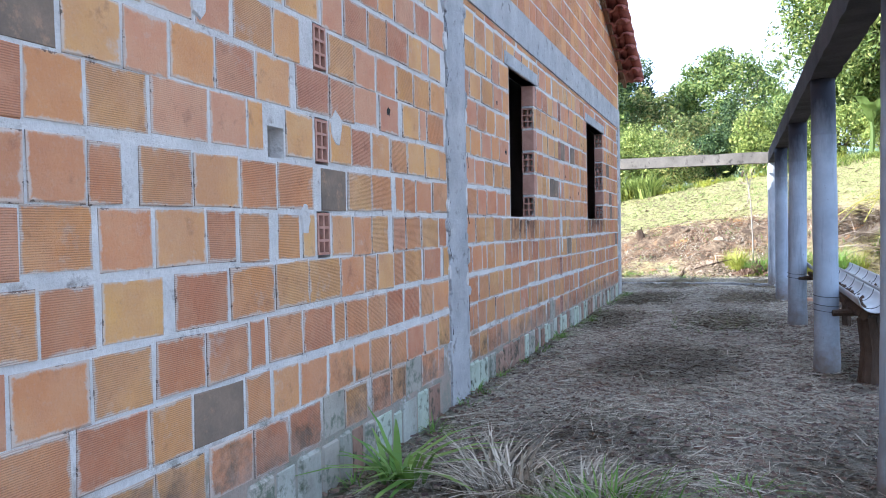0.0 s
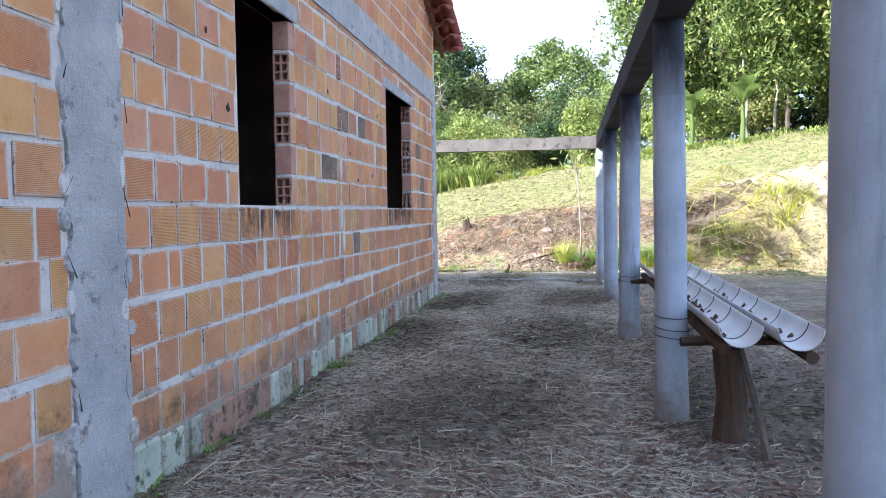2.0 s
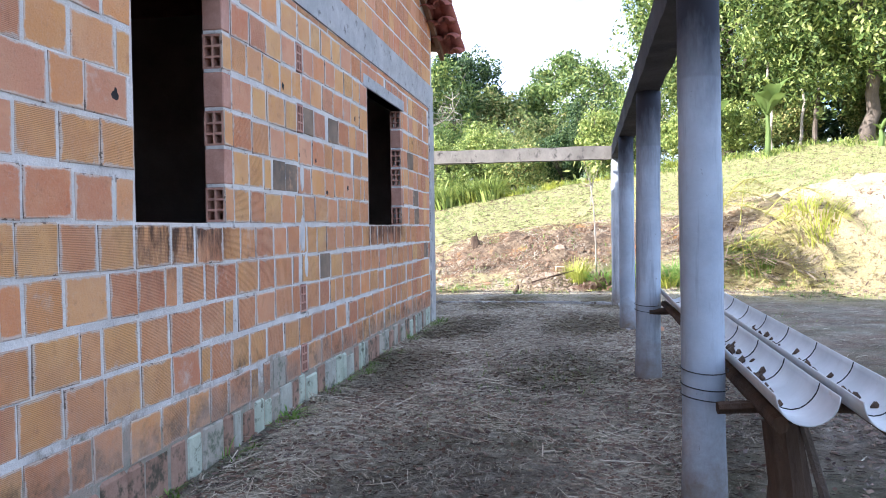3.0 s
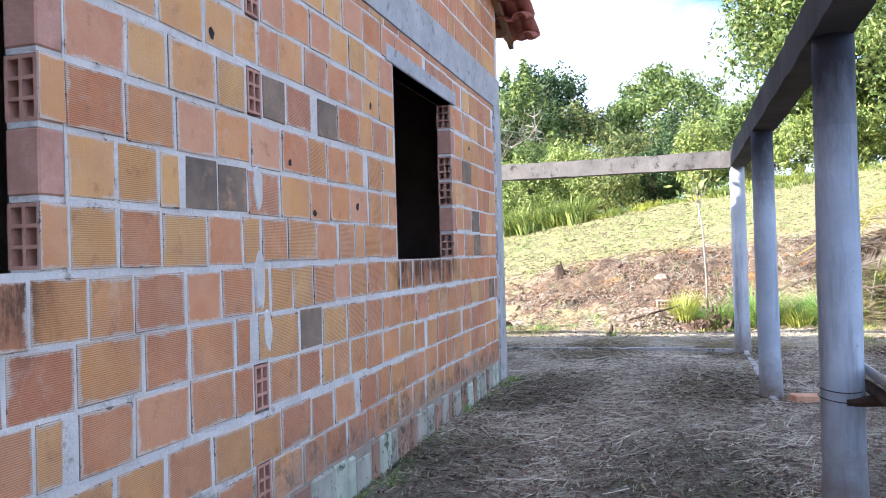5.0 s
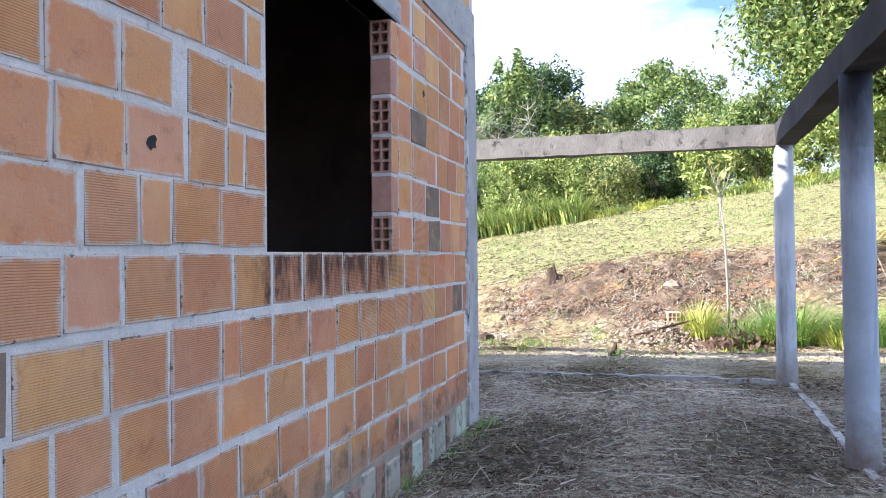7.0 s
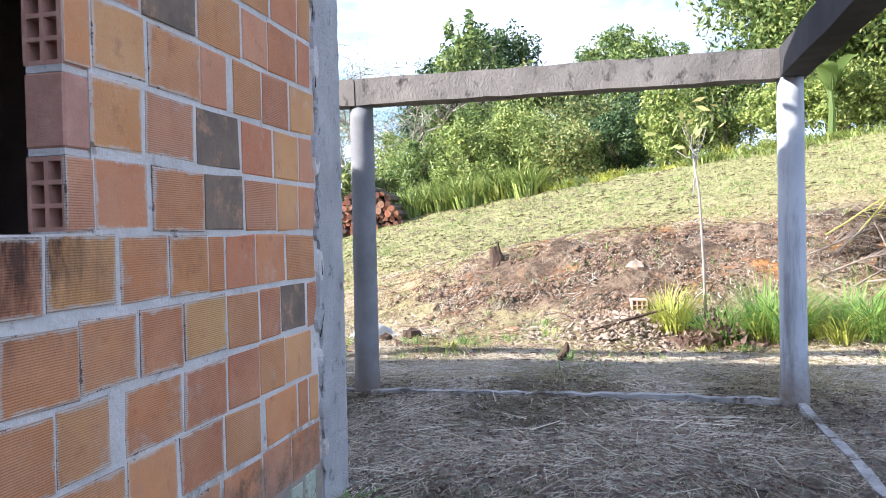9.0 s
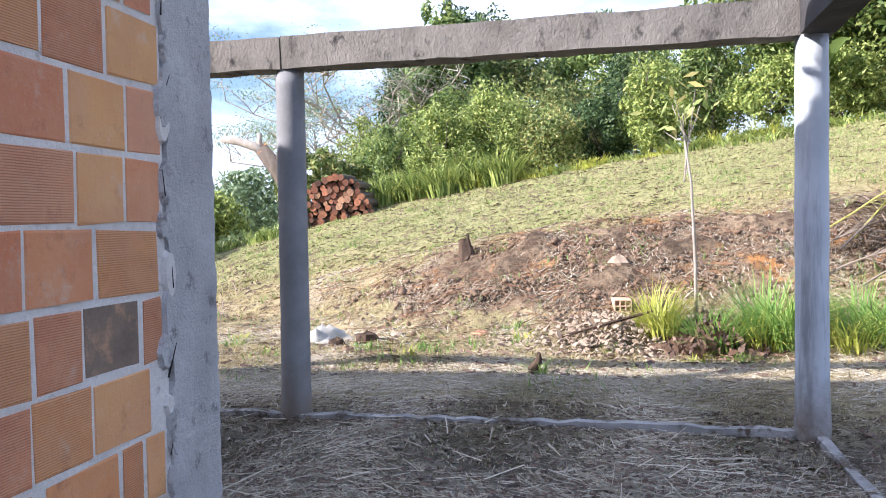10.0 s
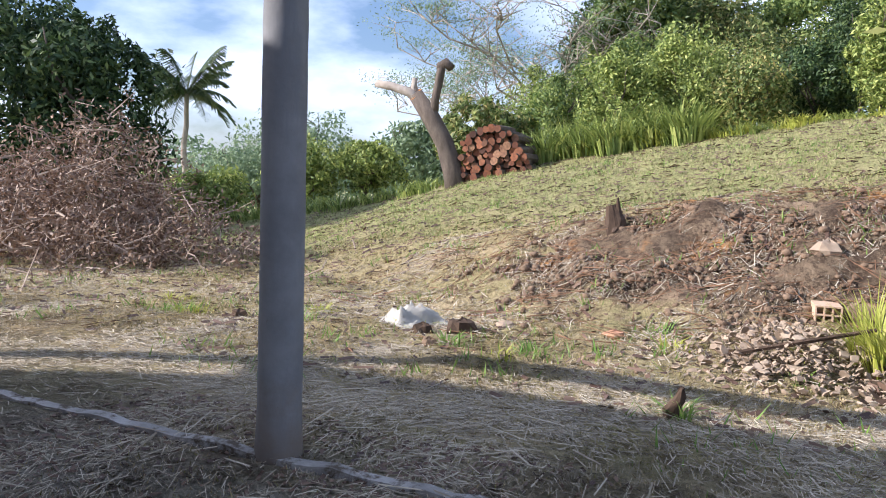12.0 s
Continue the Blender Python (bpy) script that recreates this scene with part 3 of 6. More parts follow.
JAMB = 0.10
BAY1 = wall_body("wall_east_1", [(Y0, 2.725, -0.2, RING0, ()), (*STRIPS[0][:2], -0.2, RING0, STRIPS[0][2]), (2.845, 3.105, -0.2, RING0, ()), (*STRIPS[1][:2], -0.2, RING0, STRIPS[1][2]), (3.225, 4.84, -0.2, RING0, ())],
                 "orange hollow clay block wall with grey mortar joints")
BAY2 = wall_body("wall_east_2", [(5.21, 6.42, -0.2, RING0, ()), (6.42, 7.30, -0.2, SILL, ()), (6.42, 7.30, WTOP, RING0, ()), (7.30, 7.30 + JAMB, -0.2, SILL, ()), (7.30, 7.30 + JAMB, WTOP, RING0, ()),
                                 (7.30 + JAMB, 8.435, -0.2, RING0, ()), (*STRIPS[2][:2], -0.2, RING0, STRIPS[2][2]), (8.555, 10.27, -0.2, RING0, ()),
                                 (10.27, 11.63, -0.2, SILL, ()), (10.27, 11.63, WTOP, RING0, ()), (11.63, 11.63 + JAMB, -0.2, SILL, ()), (11.63, 11.63 + JAMB, WTOP, RING0, ()), (11.63 + JAMB, 13.26, -0.2, RING0, ())],
                 "orange hollow clay block wall with two unglazed window openings")

cols = []
for k, (a, b_) in enumerate(COLS):
    rs = random.Random(k)
    b = Buf()
    n = 90
    for j in range(n + 1):
        z = -0.2 + j * (RING0 + 0.2) / n
        e0, e1, e2 = rs.uniform(-0.02, 0.02), rs.uniform(-0.006, 0.006), rs.uniform(-0.0012, 0.0012)
        x = WX + 0.010 + e2
        far = b_ + (0.0 if k == 0 else 0.02) + e1
        b.v += [(WX - TH - 0.02, a + e0, z), (x, a + e0, z), (x + 0.004, (a + b_) / 2, z), (x, far, z), (WX - TH - 0.02, far, z)]
        if j:
            m = 5 * (j - 1)
            b.f += [(m + i, m + i + 1, m + i + 6, m + i + 5) for i in range(4)] + [(m + 4, m, m + 5, m + 9)]
    solo("concrete_column", b, M_CONCRETE, "rough grey cast concrete column set in the block wall", "column", "structure")

b = Buf().box(WX - TH - 0.02, Y0, RING0, WX + 0.012, Y1 + 0.03, RING1)
solo("ring_beam", b, M_CONCRETE, "grey cast concrete ring beam along the top of the wall", "beam", "structure")
for k, (a, b_) in enumerate(WINDOWS):
    b = Buf().chamfer_box(WX - TH - 0.004, a - 0.14, WTOP, WX + 0.008, b_ + 0.16, WTOP + 0.12, 0.008)
    solo("window_%d" % (k + 1), b, M_CONCRETE, "grey concrete lintel over an unglazed window opening", "lintel", "structure")

# gable above the ring beam
b = Buf()
g = [(Y0, RING1), (Y1 + 0.02, RING1), (Y1 + 0.02, roof_z(Y1)), (RIDGE_Y, roof_z(RIDGE_Y)), (Y0, roof_z(Y0))]
for x in (WX - TH, WX - 0.0035):
    b.v += [(x, y, z) for y, z in g]
b.f = [(4, 3, 2, 1, 0), (5, 6, 7, 8, 9)] + [(i, (i + 1) % 5, (i + 1) % 5 + 5, i + 5) for i in range(5)]
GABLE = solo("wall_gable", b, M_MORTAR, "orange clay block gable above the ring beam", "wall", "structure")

# the other walls of the house
b = Buf()
HX, HZ = -3.74, 2.36
b.box(BACK, Y1 - TH, -0.2, HX - 0.055, Y1, 3.3)
b.box(HX + 0.055, Y1 - TH, -0.2, WX - TH - 0.02, Y1, 3.3)
b.box(HX - 0.055, Y1 - TH, -0.2, HX + 0.055, Y1, HZ - 0.05)
b.box(HX - 0.055, Y1 - TH, HZ + 0.05, HX + 0.055, Y1, 3.3)
b.box(BACK, Y1 - TH, 3.3, WX - TH, Y1, roof_z(Y1) - 0.01)
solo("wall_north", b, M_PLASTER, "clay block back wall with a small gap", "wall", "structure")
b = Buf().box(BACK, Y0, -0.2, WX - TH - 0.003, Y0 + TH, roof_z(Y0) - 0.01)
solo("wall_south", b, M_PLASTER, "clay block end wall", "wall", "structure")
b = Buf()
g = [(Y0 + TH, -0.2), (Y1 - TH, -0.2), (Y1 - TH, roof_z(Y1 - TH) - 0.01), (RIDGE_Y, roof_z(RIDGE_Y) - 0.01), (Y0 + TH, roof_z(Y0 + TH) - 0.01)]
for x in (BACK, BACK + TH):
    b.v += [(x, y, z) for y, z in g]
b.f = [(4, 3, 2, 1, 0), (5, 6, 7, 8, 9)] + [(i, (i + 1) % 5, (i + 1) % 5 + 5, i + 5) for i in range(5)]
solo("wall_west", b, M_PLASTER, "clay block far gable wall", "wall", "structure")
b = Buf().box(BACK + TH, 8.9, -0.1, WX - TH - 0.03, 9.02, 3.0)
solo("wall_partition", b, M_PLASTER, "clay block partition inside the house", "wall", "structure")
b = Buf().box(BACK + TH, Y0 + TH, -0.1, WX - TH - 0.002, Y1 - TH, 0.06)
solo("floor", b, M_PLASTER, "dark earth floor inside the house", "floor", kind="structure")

# roof: two pitches of clay tiles on timber
XV = -1.46
roof = thing("roof", "red clay barrel tile roof with a timber verge", "roof", kind="structure")


def pitch_sheet(side):
    """One pitch of the roof as rounded rows of tiles that run down the slope, closed below."""
    b = Buf()
    ya, za = RIDGE_Y, EAVE_Z + PITCH * (EAVE_Y - RIDGE_Y)
    yb, zb = RIDGE_Y + side * (MAIN_EAVE - RIDGE_Y), EAVE_Z + PITCH * (EAVE_Y - MAIN_EAVE)
    x0, x1 = BACK - 0.35, -1.81
    n = int((x1 - x0) / 0.0358)
    steps = 24
    for k in range(n + 1):
        x = x0 + (x1 - x0) * k / n
        crest = 0.05 * abs(math.sin(math.pi * (x - x0) / 0.215))
        for j in range(steps + 1):
            q = j / steps
            b.v.append((x, ya + (yb - ya) * q, za + (zb - za) * q + crest))
        b.v += [(x, ya, za - 0.05), (x, yb, zb - 0.05)]
    w = steps + 3
    for k in range(n):
        o = k * w
        b.f += [(o + j, o + j + 1, o + w + j + 1, o + w + j) for j in range(steps)]
        b.f += [(o + steps + 1, o + w + steps + 1, o + w + steps + 2, o + steps + 2), (o + steps, o + steps + 2, o + w + steps + 2, o + w + steps)]
    return b


part("far_pitch", pitch_sheet(1), M_TILE, roof)
part("near_pitch", pitch_sheet(-1), M_TILE, roof)


def barrel_tile(r0=0.10, r1=0.082, length=0.46, t=0.014):
    """A half-round tile lying along +y, the wide end at the origin."""
    b = Buf()
    n = 8
    for y, r in ((0, r0), (length, r1)):
        for q in (r, r - t):
            for j in range(n + 1):
                a = math.pi * j / n
                b.v.append((q * math.cos(a), y, q * math.sin(a) * 0.85))
    k = n + 1
    for j in range(n):
        b.f += [(j, j + 1, 2 * k + j + 1, 2 * k + j), (k + j, 3 * k + j, 3 * k + j + 1, k + j + 1), (j, k + j, k + j + 1, j + 1), (2 * k + j, 2 * k + j + 1, 3 * k + j + 1, 3 * k + j)]
    b.f += [(0, 2 * k, 3 * k, k), (n, k + n, 3 * k + n, 2 * k + n)]
    return b.mesh("tile", M_TILE, True)


TILE = barrel_tile()
tilt = math.degrees(math.atan(PITCH))
rt = random.Random(5)
for row in range(4):
    for j in range(25):
        d = j * 0.385 + (0.0 if row < 1 else 0.33)
        y = EAVE_Y - d * math.cos(radians(tilt)) + 0.05
        z = EAVE_Z + d * math.sin(radians(tilt)) + 0.008 + rt.uniform(-0.004, 0.006)
        part("tile", TILE, None, roof, m=pose(XV - 0.085 - row * 0.215 + rt.uniform(-0.006, 0.006), y, z, 180 - tilt + 1.5 + rt.uniform(-1, 1), 180, rt.uniform(-1.5, 1.5)))
# pan tiles under the verge, hollow side up
for row in range(3):
    for j in range(25):
        d = j * 0.385 + 0.03
        y = EAVE_Y - d * math.cos(radians(tilt)) + 0.05
        z = EAVE_Z + d * math.sin(radians(tilt)) + 0.035 + rt.uniform(-0.004, 0.006)
        part("pan_tile", TILE, None, roof, m=pose(XV - 0.075 - row * 0.118 + rt.uniform(-0.006, 0.006), y, z, 180 - tilt + 1.5 + rt.uniform(-1, 1), 0, rt.uniform(-1.5, 1.5)))
# timber: rafter under the verge, eave board, purlin ends
b = Buf()
za = EAVE_Z + PITCH * (EAVE_Y - RIDGE_Y)
for x0, x1, dz0, dz1 in ((-1.795, -1.74, 0.055, 0.15),):
    v = [(x, y, z - dz) for x in (x0, x1) for y, z in ((RIDGE_Y, za), (EAVE_Y - 0.05, EAVE_Z + 0.016)) for dz in (dz0, dz1)]
    b.add(v, [(0, 2, 3, 1), (4, 5, 7, 6), (0, 4, 6, 2), (1, 3, 7, 5), (2, 6, 7, 3), (0, 1, 5, 4)])
part("verge_rafter", b, M_TIMBER, roof)
part("eave_board", Buf().chamfer_box(BACK - 0.3, MAIN_EAVE - 0.06, EAVE_Z - 0.06, -1.75, MAIN_EAVE - 0.03, EAVE_Z + 0.05, 0.004), M_TIMBER, roof)
for yy in (13.9, 11.6, 9.2, 6.9):
    z = EAVE_Z + PITCH * (EAVE_Y - yy) - 0.06
    part("purlin", Buf().chamfer_box(-2.3, yy - 0.035, z - 0.12, -1.75, yy + 0.035, z - 0.01, 0.006), M_TIMBER, roof)

# ---- pergola: round concrete posts and beams round the yard ----
POSTS = [(0.66, 3.82), (0.69, 6.80), (0.695, 9.65), (0.735, 12.75), (0.775, 15.85), (-2.49, 15.88), (-6.2, 15.86)]
BEAM0, BEAM1 = 2.375, 2.585


def post_mesh(seed, radius):
    rs = random.Random(seed)
    b = Buf()
    n, sides = 24, 20
    lean = (rs.uniform(-0.012, 0.012), rs.uniform(-0.012, 0.012))
    for j in range(n + 1):
        q = j / n
        z = -0.25 + q * (BEAM0 + 0.25)
        r = radius - 0.004 * q + 0.008 * math.exp(-((z - 0.1) / 0.12) ** 2) + rs.uniform(-0.0015, 0.0015)
        for i in range(sides):
            a = 2 * math.pi * i / sides
            rr = r + 0.002 * math.sin(3 * a + seed + 4 * q)
            b.v.append((lean[0] * q * 2 + rr * math.cos(a), lean[1] * q * 2 + rr * math.sin(a), z))
        if j:
            m = (j - 1) * sides
            b.f += [(m + i, m + (i + 1) % sides, m + sides + (i + 1) % sides, m + sides + i) for i in range(sides)]
    b.f.append(tuple(n * sides + i for i in range(sides)))
    return b


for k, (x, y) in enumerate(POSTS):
    p = thing("pergola_post", "round grey-white concrete post with a dark stained foot, some darker towards the top", "post", (x, y, 0), group="pergola posts")
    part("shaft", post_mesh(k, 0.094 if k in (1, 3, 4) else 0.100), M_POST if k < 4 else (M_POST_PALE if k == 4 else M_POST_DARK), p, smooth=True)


def beam_between(name, a, b_, mat, label, w=0.10, over=0.1, seed=0):
    rs = random.Random(seed)
    a, b_ = Vector((*a, 0)), Vector((*b_, 0))
    d = (b_ - a).normalized()
    a, b_ = a - d * over, b_ + d * over
    side = Vector((-d.y, d.x, 0))
    n = max(4, int((b_ - a).length / 0.15))
    buf = Buf()
    for j in range(n + 1):
        p = a + (b_ - a) * j / n
        for s, z in ((-1, BEAM0), (1, BEAM0), (1, BEAM1), (-1, BEAM1)):
            e = Vector((rs.uniform(-0.004, 0.004), rs.uniform(-0.004, 0.004), rs.uniform(-0.006, 0.006)))
            buf.v.append(tuple(p + side * s * w * 0.93 + Vector((0, 0, z)) + e))
        if j:
            m = 4 * (j - 1)
            buf.f += [(m + i, m + (i + 1) % 4, m + 4 + (i + 1) % 4, m + 4 + i) for i in range(4)]
    buf.f += [(3, 2, 1, 0), tuple(4 * n + i for i in range(4))]
    return solo(name, buf, mat, label, "beam", group="pergola beams")


beam_between("pergola_beam", (0.60, 1.2), (0.775, 15.75), M_BEAM_DARK, "near-black concrete beam running along the post tops", seed=1, over=0.0)
beam_between("pergola_beam", (0.775, 15.86), (-2.40, 15.88), M_BEAM, "weathered grey concrete beam across two posts", seed=2)
beam_between("pergola_beam", (-2.54, 15.88), (-6.3, 15.86), M_BEAM, "weathered grey concrete beam reaching past the house corner", seed=3, over=0.03)

# concrete edging under the posts
for name, a, b_, n in (("kerb", (0.50, 1.0), (0.80, 15.9), 60), ("kerb", (0.72, 15.86), (-7.0, 15.76), 70)):
    rs = random.Random(n)
    a, b_ = Vector((*a, 0)), Vector((*b_, 0))
    d = (b_ - a).normalized()
    side = Vector((-d.y, d.x, 0))
    buf = Buf()
    for j in range(n + 1):
        p = a + (b_ - a) * j / n
        w0, w1, h = 0.026 + rs.uniform(-0.006, 0.006), 0.028 + rs.uniform(-0.006, 0.006), ((0.012 if p.y < 12 else 0.066) if n == 60 else 0.076) + rs.uniform(-0.014, 0.008)
        for s, z in ((-w0 - 0.01, -0.1), (w1 + 0.01, -0.1), (w1, h), (-w0, h + 0.004)):
            buf.v.append(tuple(p + side * s + Vector((0, 0, z))))
        if j:
            m = 4 * (j - 1)
            buf.f += [(m + i, m + (i + 1) % 4, m + 4 + (i + 1) % 4, m + 4 + i) for i in range(4)]
    buf.f += [(3, 2, 1, 0), tuple(4 * n + i for i in range(4))]
    solo(name, buf, M_KERB, "low worn concrete edging strip in the ground", "kerb", "structure")

# ---- feed troughs of split pipe beside the posts ----


def half_pipe(a, c, r, t=0.005, n=14, m=12, seed=0):
    """A pipe cut lengthwise, open at the top, from a to c (its lowest line)."""
    rs = random.Random(seed)
    a, c = Vector(a), Vector(c)
    b = Buf()
    for j in range(m + 1):
        p = a + (c - a) * j / m
        for q in (r, r - t):
            for i in range(n + 1):
                g = math.pi * (1 + i / n)
                w = 1 + 0.012 * math.sin(5 * j + seed)
                b.v.append((p.x + q * math.cos(g) * w, p.y, p.z + r + q * math.sin(g) + rs.uniform(-0.001, 0.001)))
    k = 2 * (n + 1)
    for j in range(m):
        for i in range(n):
            o = j * k
            b.f += [(o + i, o + i + 1, o + k + i + 1, o + k + i), (o + n + 1 + i, o + k + n + 1 + i, o + k + n + 2 + i, o + n + 2 + i)]
        b.f += [(o, o + k, o + k + n + 1, o + n + 1), (o + n, o + 2 * n + 1, o + k + 2 * n + 1, o + k + n)]
    for o in (0, m * k):
        b.f += [(o + i, o + n + 1 + i, o + n + 2 + i, o + i + 1) for i in range(n)]
    return b


for k, (xa, ya, za, xb, yb, zb) in enumerate([(0.91, 6.05, 0.60, 0.925, 9.95, 0.665), (1.165, 5.98, 0.60, 1.165, 9.9, 0.665)]):
    t = thing("feed_trough", "white plastic pipe split lengthwise as a feed trough on poles", "trough", group="feed troughs")
    part("half_pipe", half_pipe((xa, ya, za), (xb, yb, zb), 0.105, seed=k), M_PVC, t, smooth=True)
    for j in range(8):
        q = (j + 0.45) / 8
        y, x, z = ya + (yb - ya) * q, xa + (xb - xa) * q, za + (zb - za) * q + 0.105
        arc = [(x + 0.0985 * math.cos(math.pi * (1 + i / 10)), y + 0.01 * math.sin(i), z + 0.0985 * math.sin(math.pi * (1 + i / 10))) for i in range(11)]
        part("joint_wire", Buf().tube(arc, 0.0026, 5), M_WIRE, t, "black wire hoop")
    rs = random.Random(k + 3)
    for j in range(44):
        q = rs.uniform(0.05, 0.6)
        y, x, z = ya + (yb - ya) * q, xa + (xb - xa) * q + rs.uniform(-0.05, 0.05), za + (zb - za) * q + 0.012
        s = rs.uniform(0.006, 0.017)
        part("feed_crumb", Buf().tube([(x, y, z), (x + s, y + s, z + s * 0.6), (x + 1.6 * s, y + 0.5 * s, z)], [s, s * 1.2, s * 0.5], 5, wobble=0.6, rng=rs), M_DARK_WOOD, t)

rs = random.Random(9)
t = thing("trough_stand", "rough dark pole stand that carries the split pipes", "stand")
for y, z in ((6.62, 0.545), (9.66, 0.60)):
    part("crossbar", Buf().tube([(0.70, y - 0.08, z), (0.95, y - 0.05, z + 0.01), (1.42, y, z + 0.0)], [0.026, 0.03, 0.024], 8, wobble=0.2, rng=rs), M_DARK_WOOD, t, "bark-covered crossbar tied to the post")
for x in (0.86, 1.22):
    part("pole", Buf().tube([(x, 6.0 if x > 1 else 6.2, 0.565), (x + 0.01, 8, 0.6), (x, 9.9, 0.635)], [0.032, 0.036, 0.03], 8, wobble=0.2, rng=rs), M_DARK_WOOD, t)
part("leg", Buf().tube([(0.93, 6.42, -0.1), (0.95, 6.42, 0.28), (0.92, 6.42, 0.53)], [0.095, 0.075, 0.07], 10, wobble=0.25, rng=rs), M_DARK_WOOD, t, "thick rotten log leg")
part("leg", Buf().tube([(1.22, 9.68, -0.1), (1.18, 9.66, 0.58)], [0.05, 0.04], 8, wobble=0.2, rng=rs), M_DARK_WOOD, t)
part("prop", Buf().tube([(1.06, 6.05, -0.03), (1.01, 6.2, 0.3), (0.985, 6.4, 0.54)], [0.018, 0.02, 0.016], 7, wobble=0.2, rng=rs), M_BARK, t, "thin leaning stick")

for (x, y), zs in (((0.69, 6.80), (0.585, 0.535, 0.66)), ((0.695, 9.65), (0.66, 0.61))):
    for z in zs:
        ring = [(x + 0.101 * math.cos(2 * math.pi * i / 18), y + 0.101 * math.sin(2 * math.pi * i / 18), z + 0.012 * math.sin(2 * math.pi * i / 18 + 9 * z)) for i in range(19)]
        solo("tie_wire", Buf().tube(ring, 0.0026, 5, False), M_WIRE, "black wire wound round a concrete post", "wire", group="tie wires")

# old fence post in the open yard
fp = thing("fence_post", "weathered wooden fence post with one pole rail", "post", (3.76, 10.36, 0.0))
part("stake", Buf().tube([(0, 0, -0.25), (0.01, 0, 0.3), (-0.01, 0.01, 0.7), (0.0, 0.0, 0.98)], [0.048, 0.046, 0.043, 0.036], 9, wobble=0.25, rng=rs), M_PALE_BARK, fp, smooth=True)
part("rail", Buf().tube([(-0.04, 0, 0.93), (0.8, 0.1, 0.95), (1.7, 0.2, 0.9)], [0.03, 0.028, 0.026], 7, wobble=0.2, rng=rs), M_PALE_BARK, fp, "thin pole rail", smooth=True)

# ---- things lying on the ground ----


def clod(b, x, y, z, s, rs, squash=0.7, n=7):
    """An uneven lump, added to a buffer."""
    m = 4
    o = len(b.v)
    for j in range(m + 1):
        a = math.pi * j / m
        for i in range(n):
            g = 2 * math.pi * i / n
            r = s * rs.uniform(0.75, 1.2)
            b.v.append((x + r * math.sin(a) * math.cos(g), y + r * math.sin(a) * math.sin(g), z + r * math.cos(a) * squash))
    for j in range(m):
        b.f += [(o + j * n + i, o + (j + 1) * n + i, o + (j + 1) * n + (i + 1) % n, o + j * n + (i + 1) % n) for i in range(n)]
    return b


def shard(b, x, y, z, s, rs):
    """A broken flat piece, tilted, added to a buffer."""
    n = rs.randint(4, 6)
    m = pose(x, y, z, rs.uniform(-55, 55), rs.uniform(-55, 55), rs.uniform(0, 360))
    rim = [(s * rs.uniform(0.6, 1.2) * math.cos(2 * math.pi * i / n), s * rs.uniform(0.5, 1.0) * math.sin(2 * math.pi * i / n)) for i in range(n)]
    t = s * rs.uniform(0.06, 0.18)
    vs = [tuple(m @ Vector((p, q, -t))) for p, q in rim] + [tuple(m @ Vector((p * 0.9, q * 0.9, t))) for p, q in rim]
    b.add(vs, [tuple(reversed(range(n))), tuple(range(n, 2 * n))] + [(i, (i + 1) % n, n + (i + 1) % n, n + i) for i in range(n)])


rs = random.Random(31)
b = Buf()
for j in range(1700):
    x, y = rs.gauss(-0.45, 0.40), rs.gauss(18.95, 0.30)
    h = 0.30 * math.exp(-((x + 0.45) / 0.5) ** 2 - ((y - 19.0) / 0.4) ** 2)
    shard(b, x, y, gz(x, y) + rs.uniform(0, h), 0.007 + 0.042 * rs.random() ** 2.4, rs)
solo("rubble_heap", b, M_STONE, "heap of pale broken tile and mortar rubble on the slope's foot", "rubble", "stuff")
part_stick = Buf().tube([(-0.85, 18.75, gz(-0.85, 18.75) + 0.1), (-0.4, 18.85, gz(-0.4, 18.85) + 0.22), (0.05, 19.0, gz(0.05, 19.0) + 0.3)], [0.016, 0.02, 0.014], 6, wobble=0.3, rng=rs)
solo("dead_branch", part_stick, M_DARK_WOOD, "dark dead branch lying across the rubble", "branch")
b = Buf()
for j in range(3600):
    x, y = rs.gauss(-1.0, 1.7), rs.gauss(20.5, 0.75)
    if bare_at(x, y) > 0.3 or j % 12 == 0:
        clod(b, x, y, gz(x, y) + rs.uniform(-0.02, 0.03), abs(rs.gauss(0.0, 0.017)) + 0.006, rs)
for j in range(160):
    x, y = rs.uniform(3.5, 9), rs.gauss(20.8, 0.7)
    clod(b, x, y, gz(x, y) - 0.01, abs(rs.gauss(0.0, 0.02)) + 0.006, rs)
solo("earth_clods", b, M_CLOD, "loose clods of dark earth on the bare bank", "soil", "stuff", smooth=True)
b = Buf()
for j in range(900):
    x, y = rs.gauss(-0.8, 1.8), rs.gauss(20.6, 0.8)
    z = gz(x, y) + 0.03
    a = rs.uniform(0, 6.3)
    l = rs.uniform(0.1, 0.5)
    p2 = (x + l * math.cos(a), y + 0.6 * l * math.sin(a))
    b.tube([(x, y, z), (p2[0], p2[1], gz(*p2) + rs.uniform(0.01, 0.09))], [rs.uniform(0.002, 0.007), 0.002], 4, wobble=0.3, rng=rs)
solo("dead_twigs", b, M_TIMBER, "grey dead twigs and roots strewn over the bare bank", "twigs", "stuff")
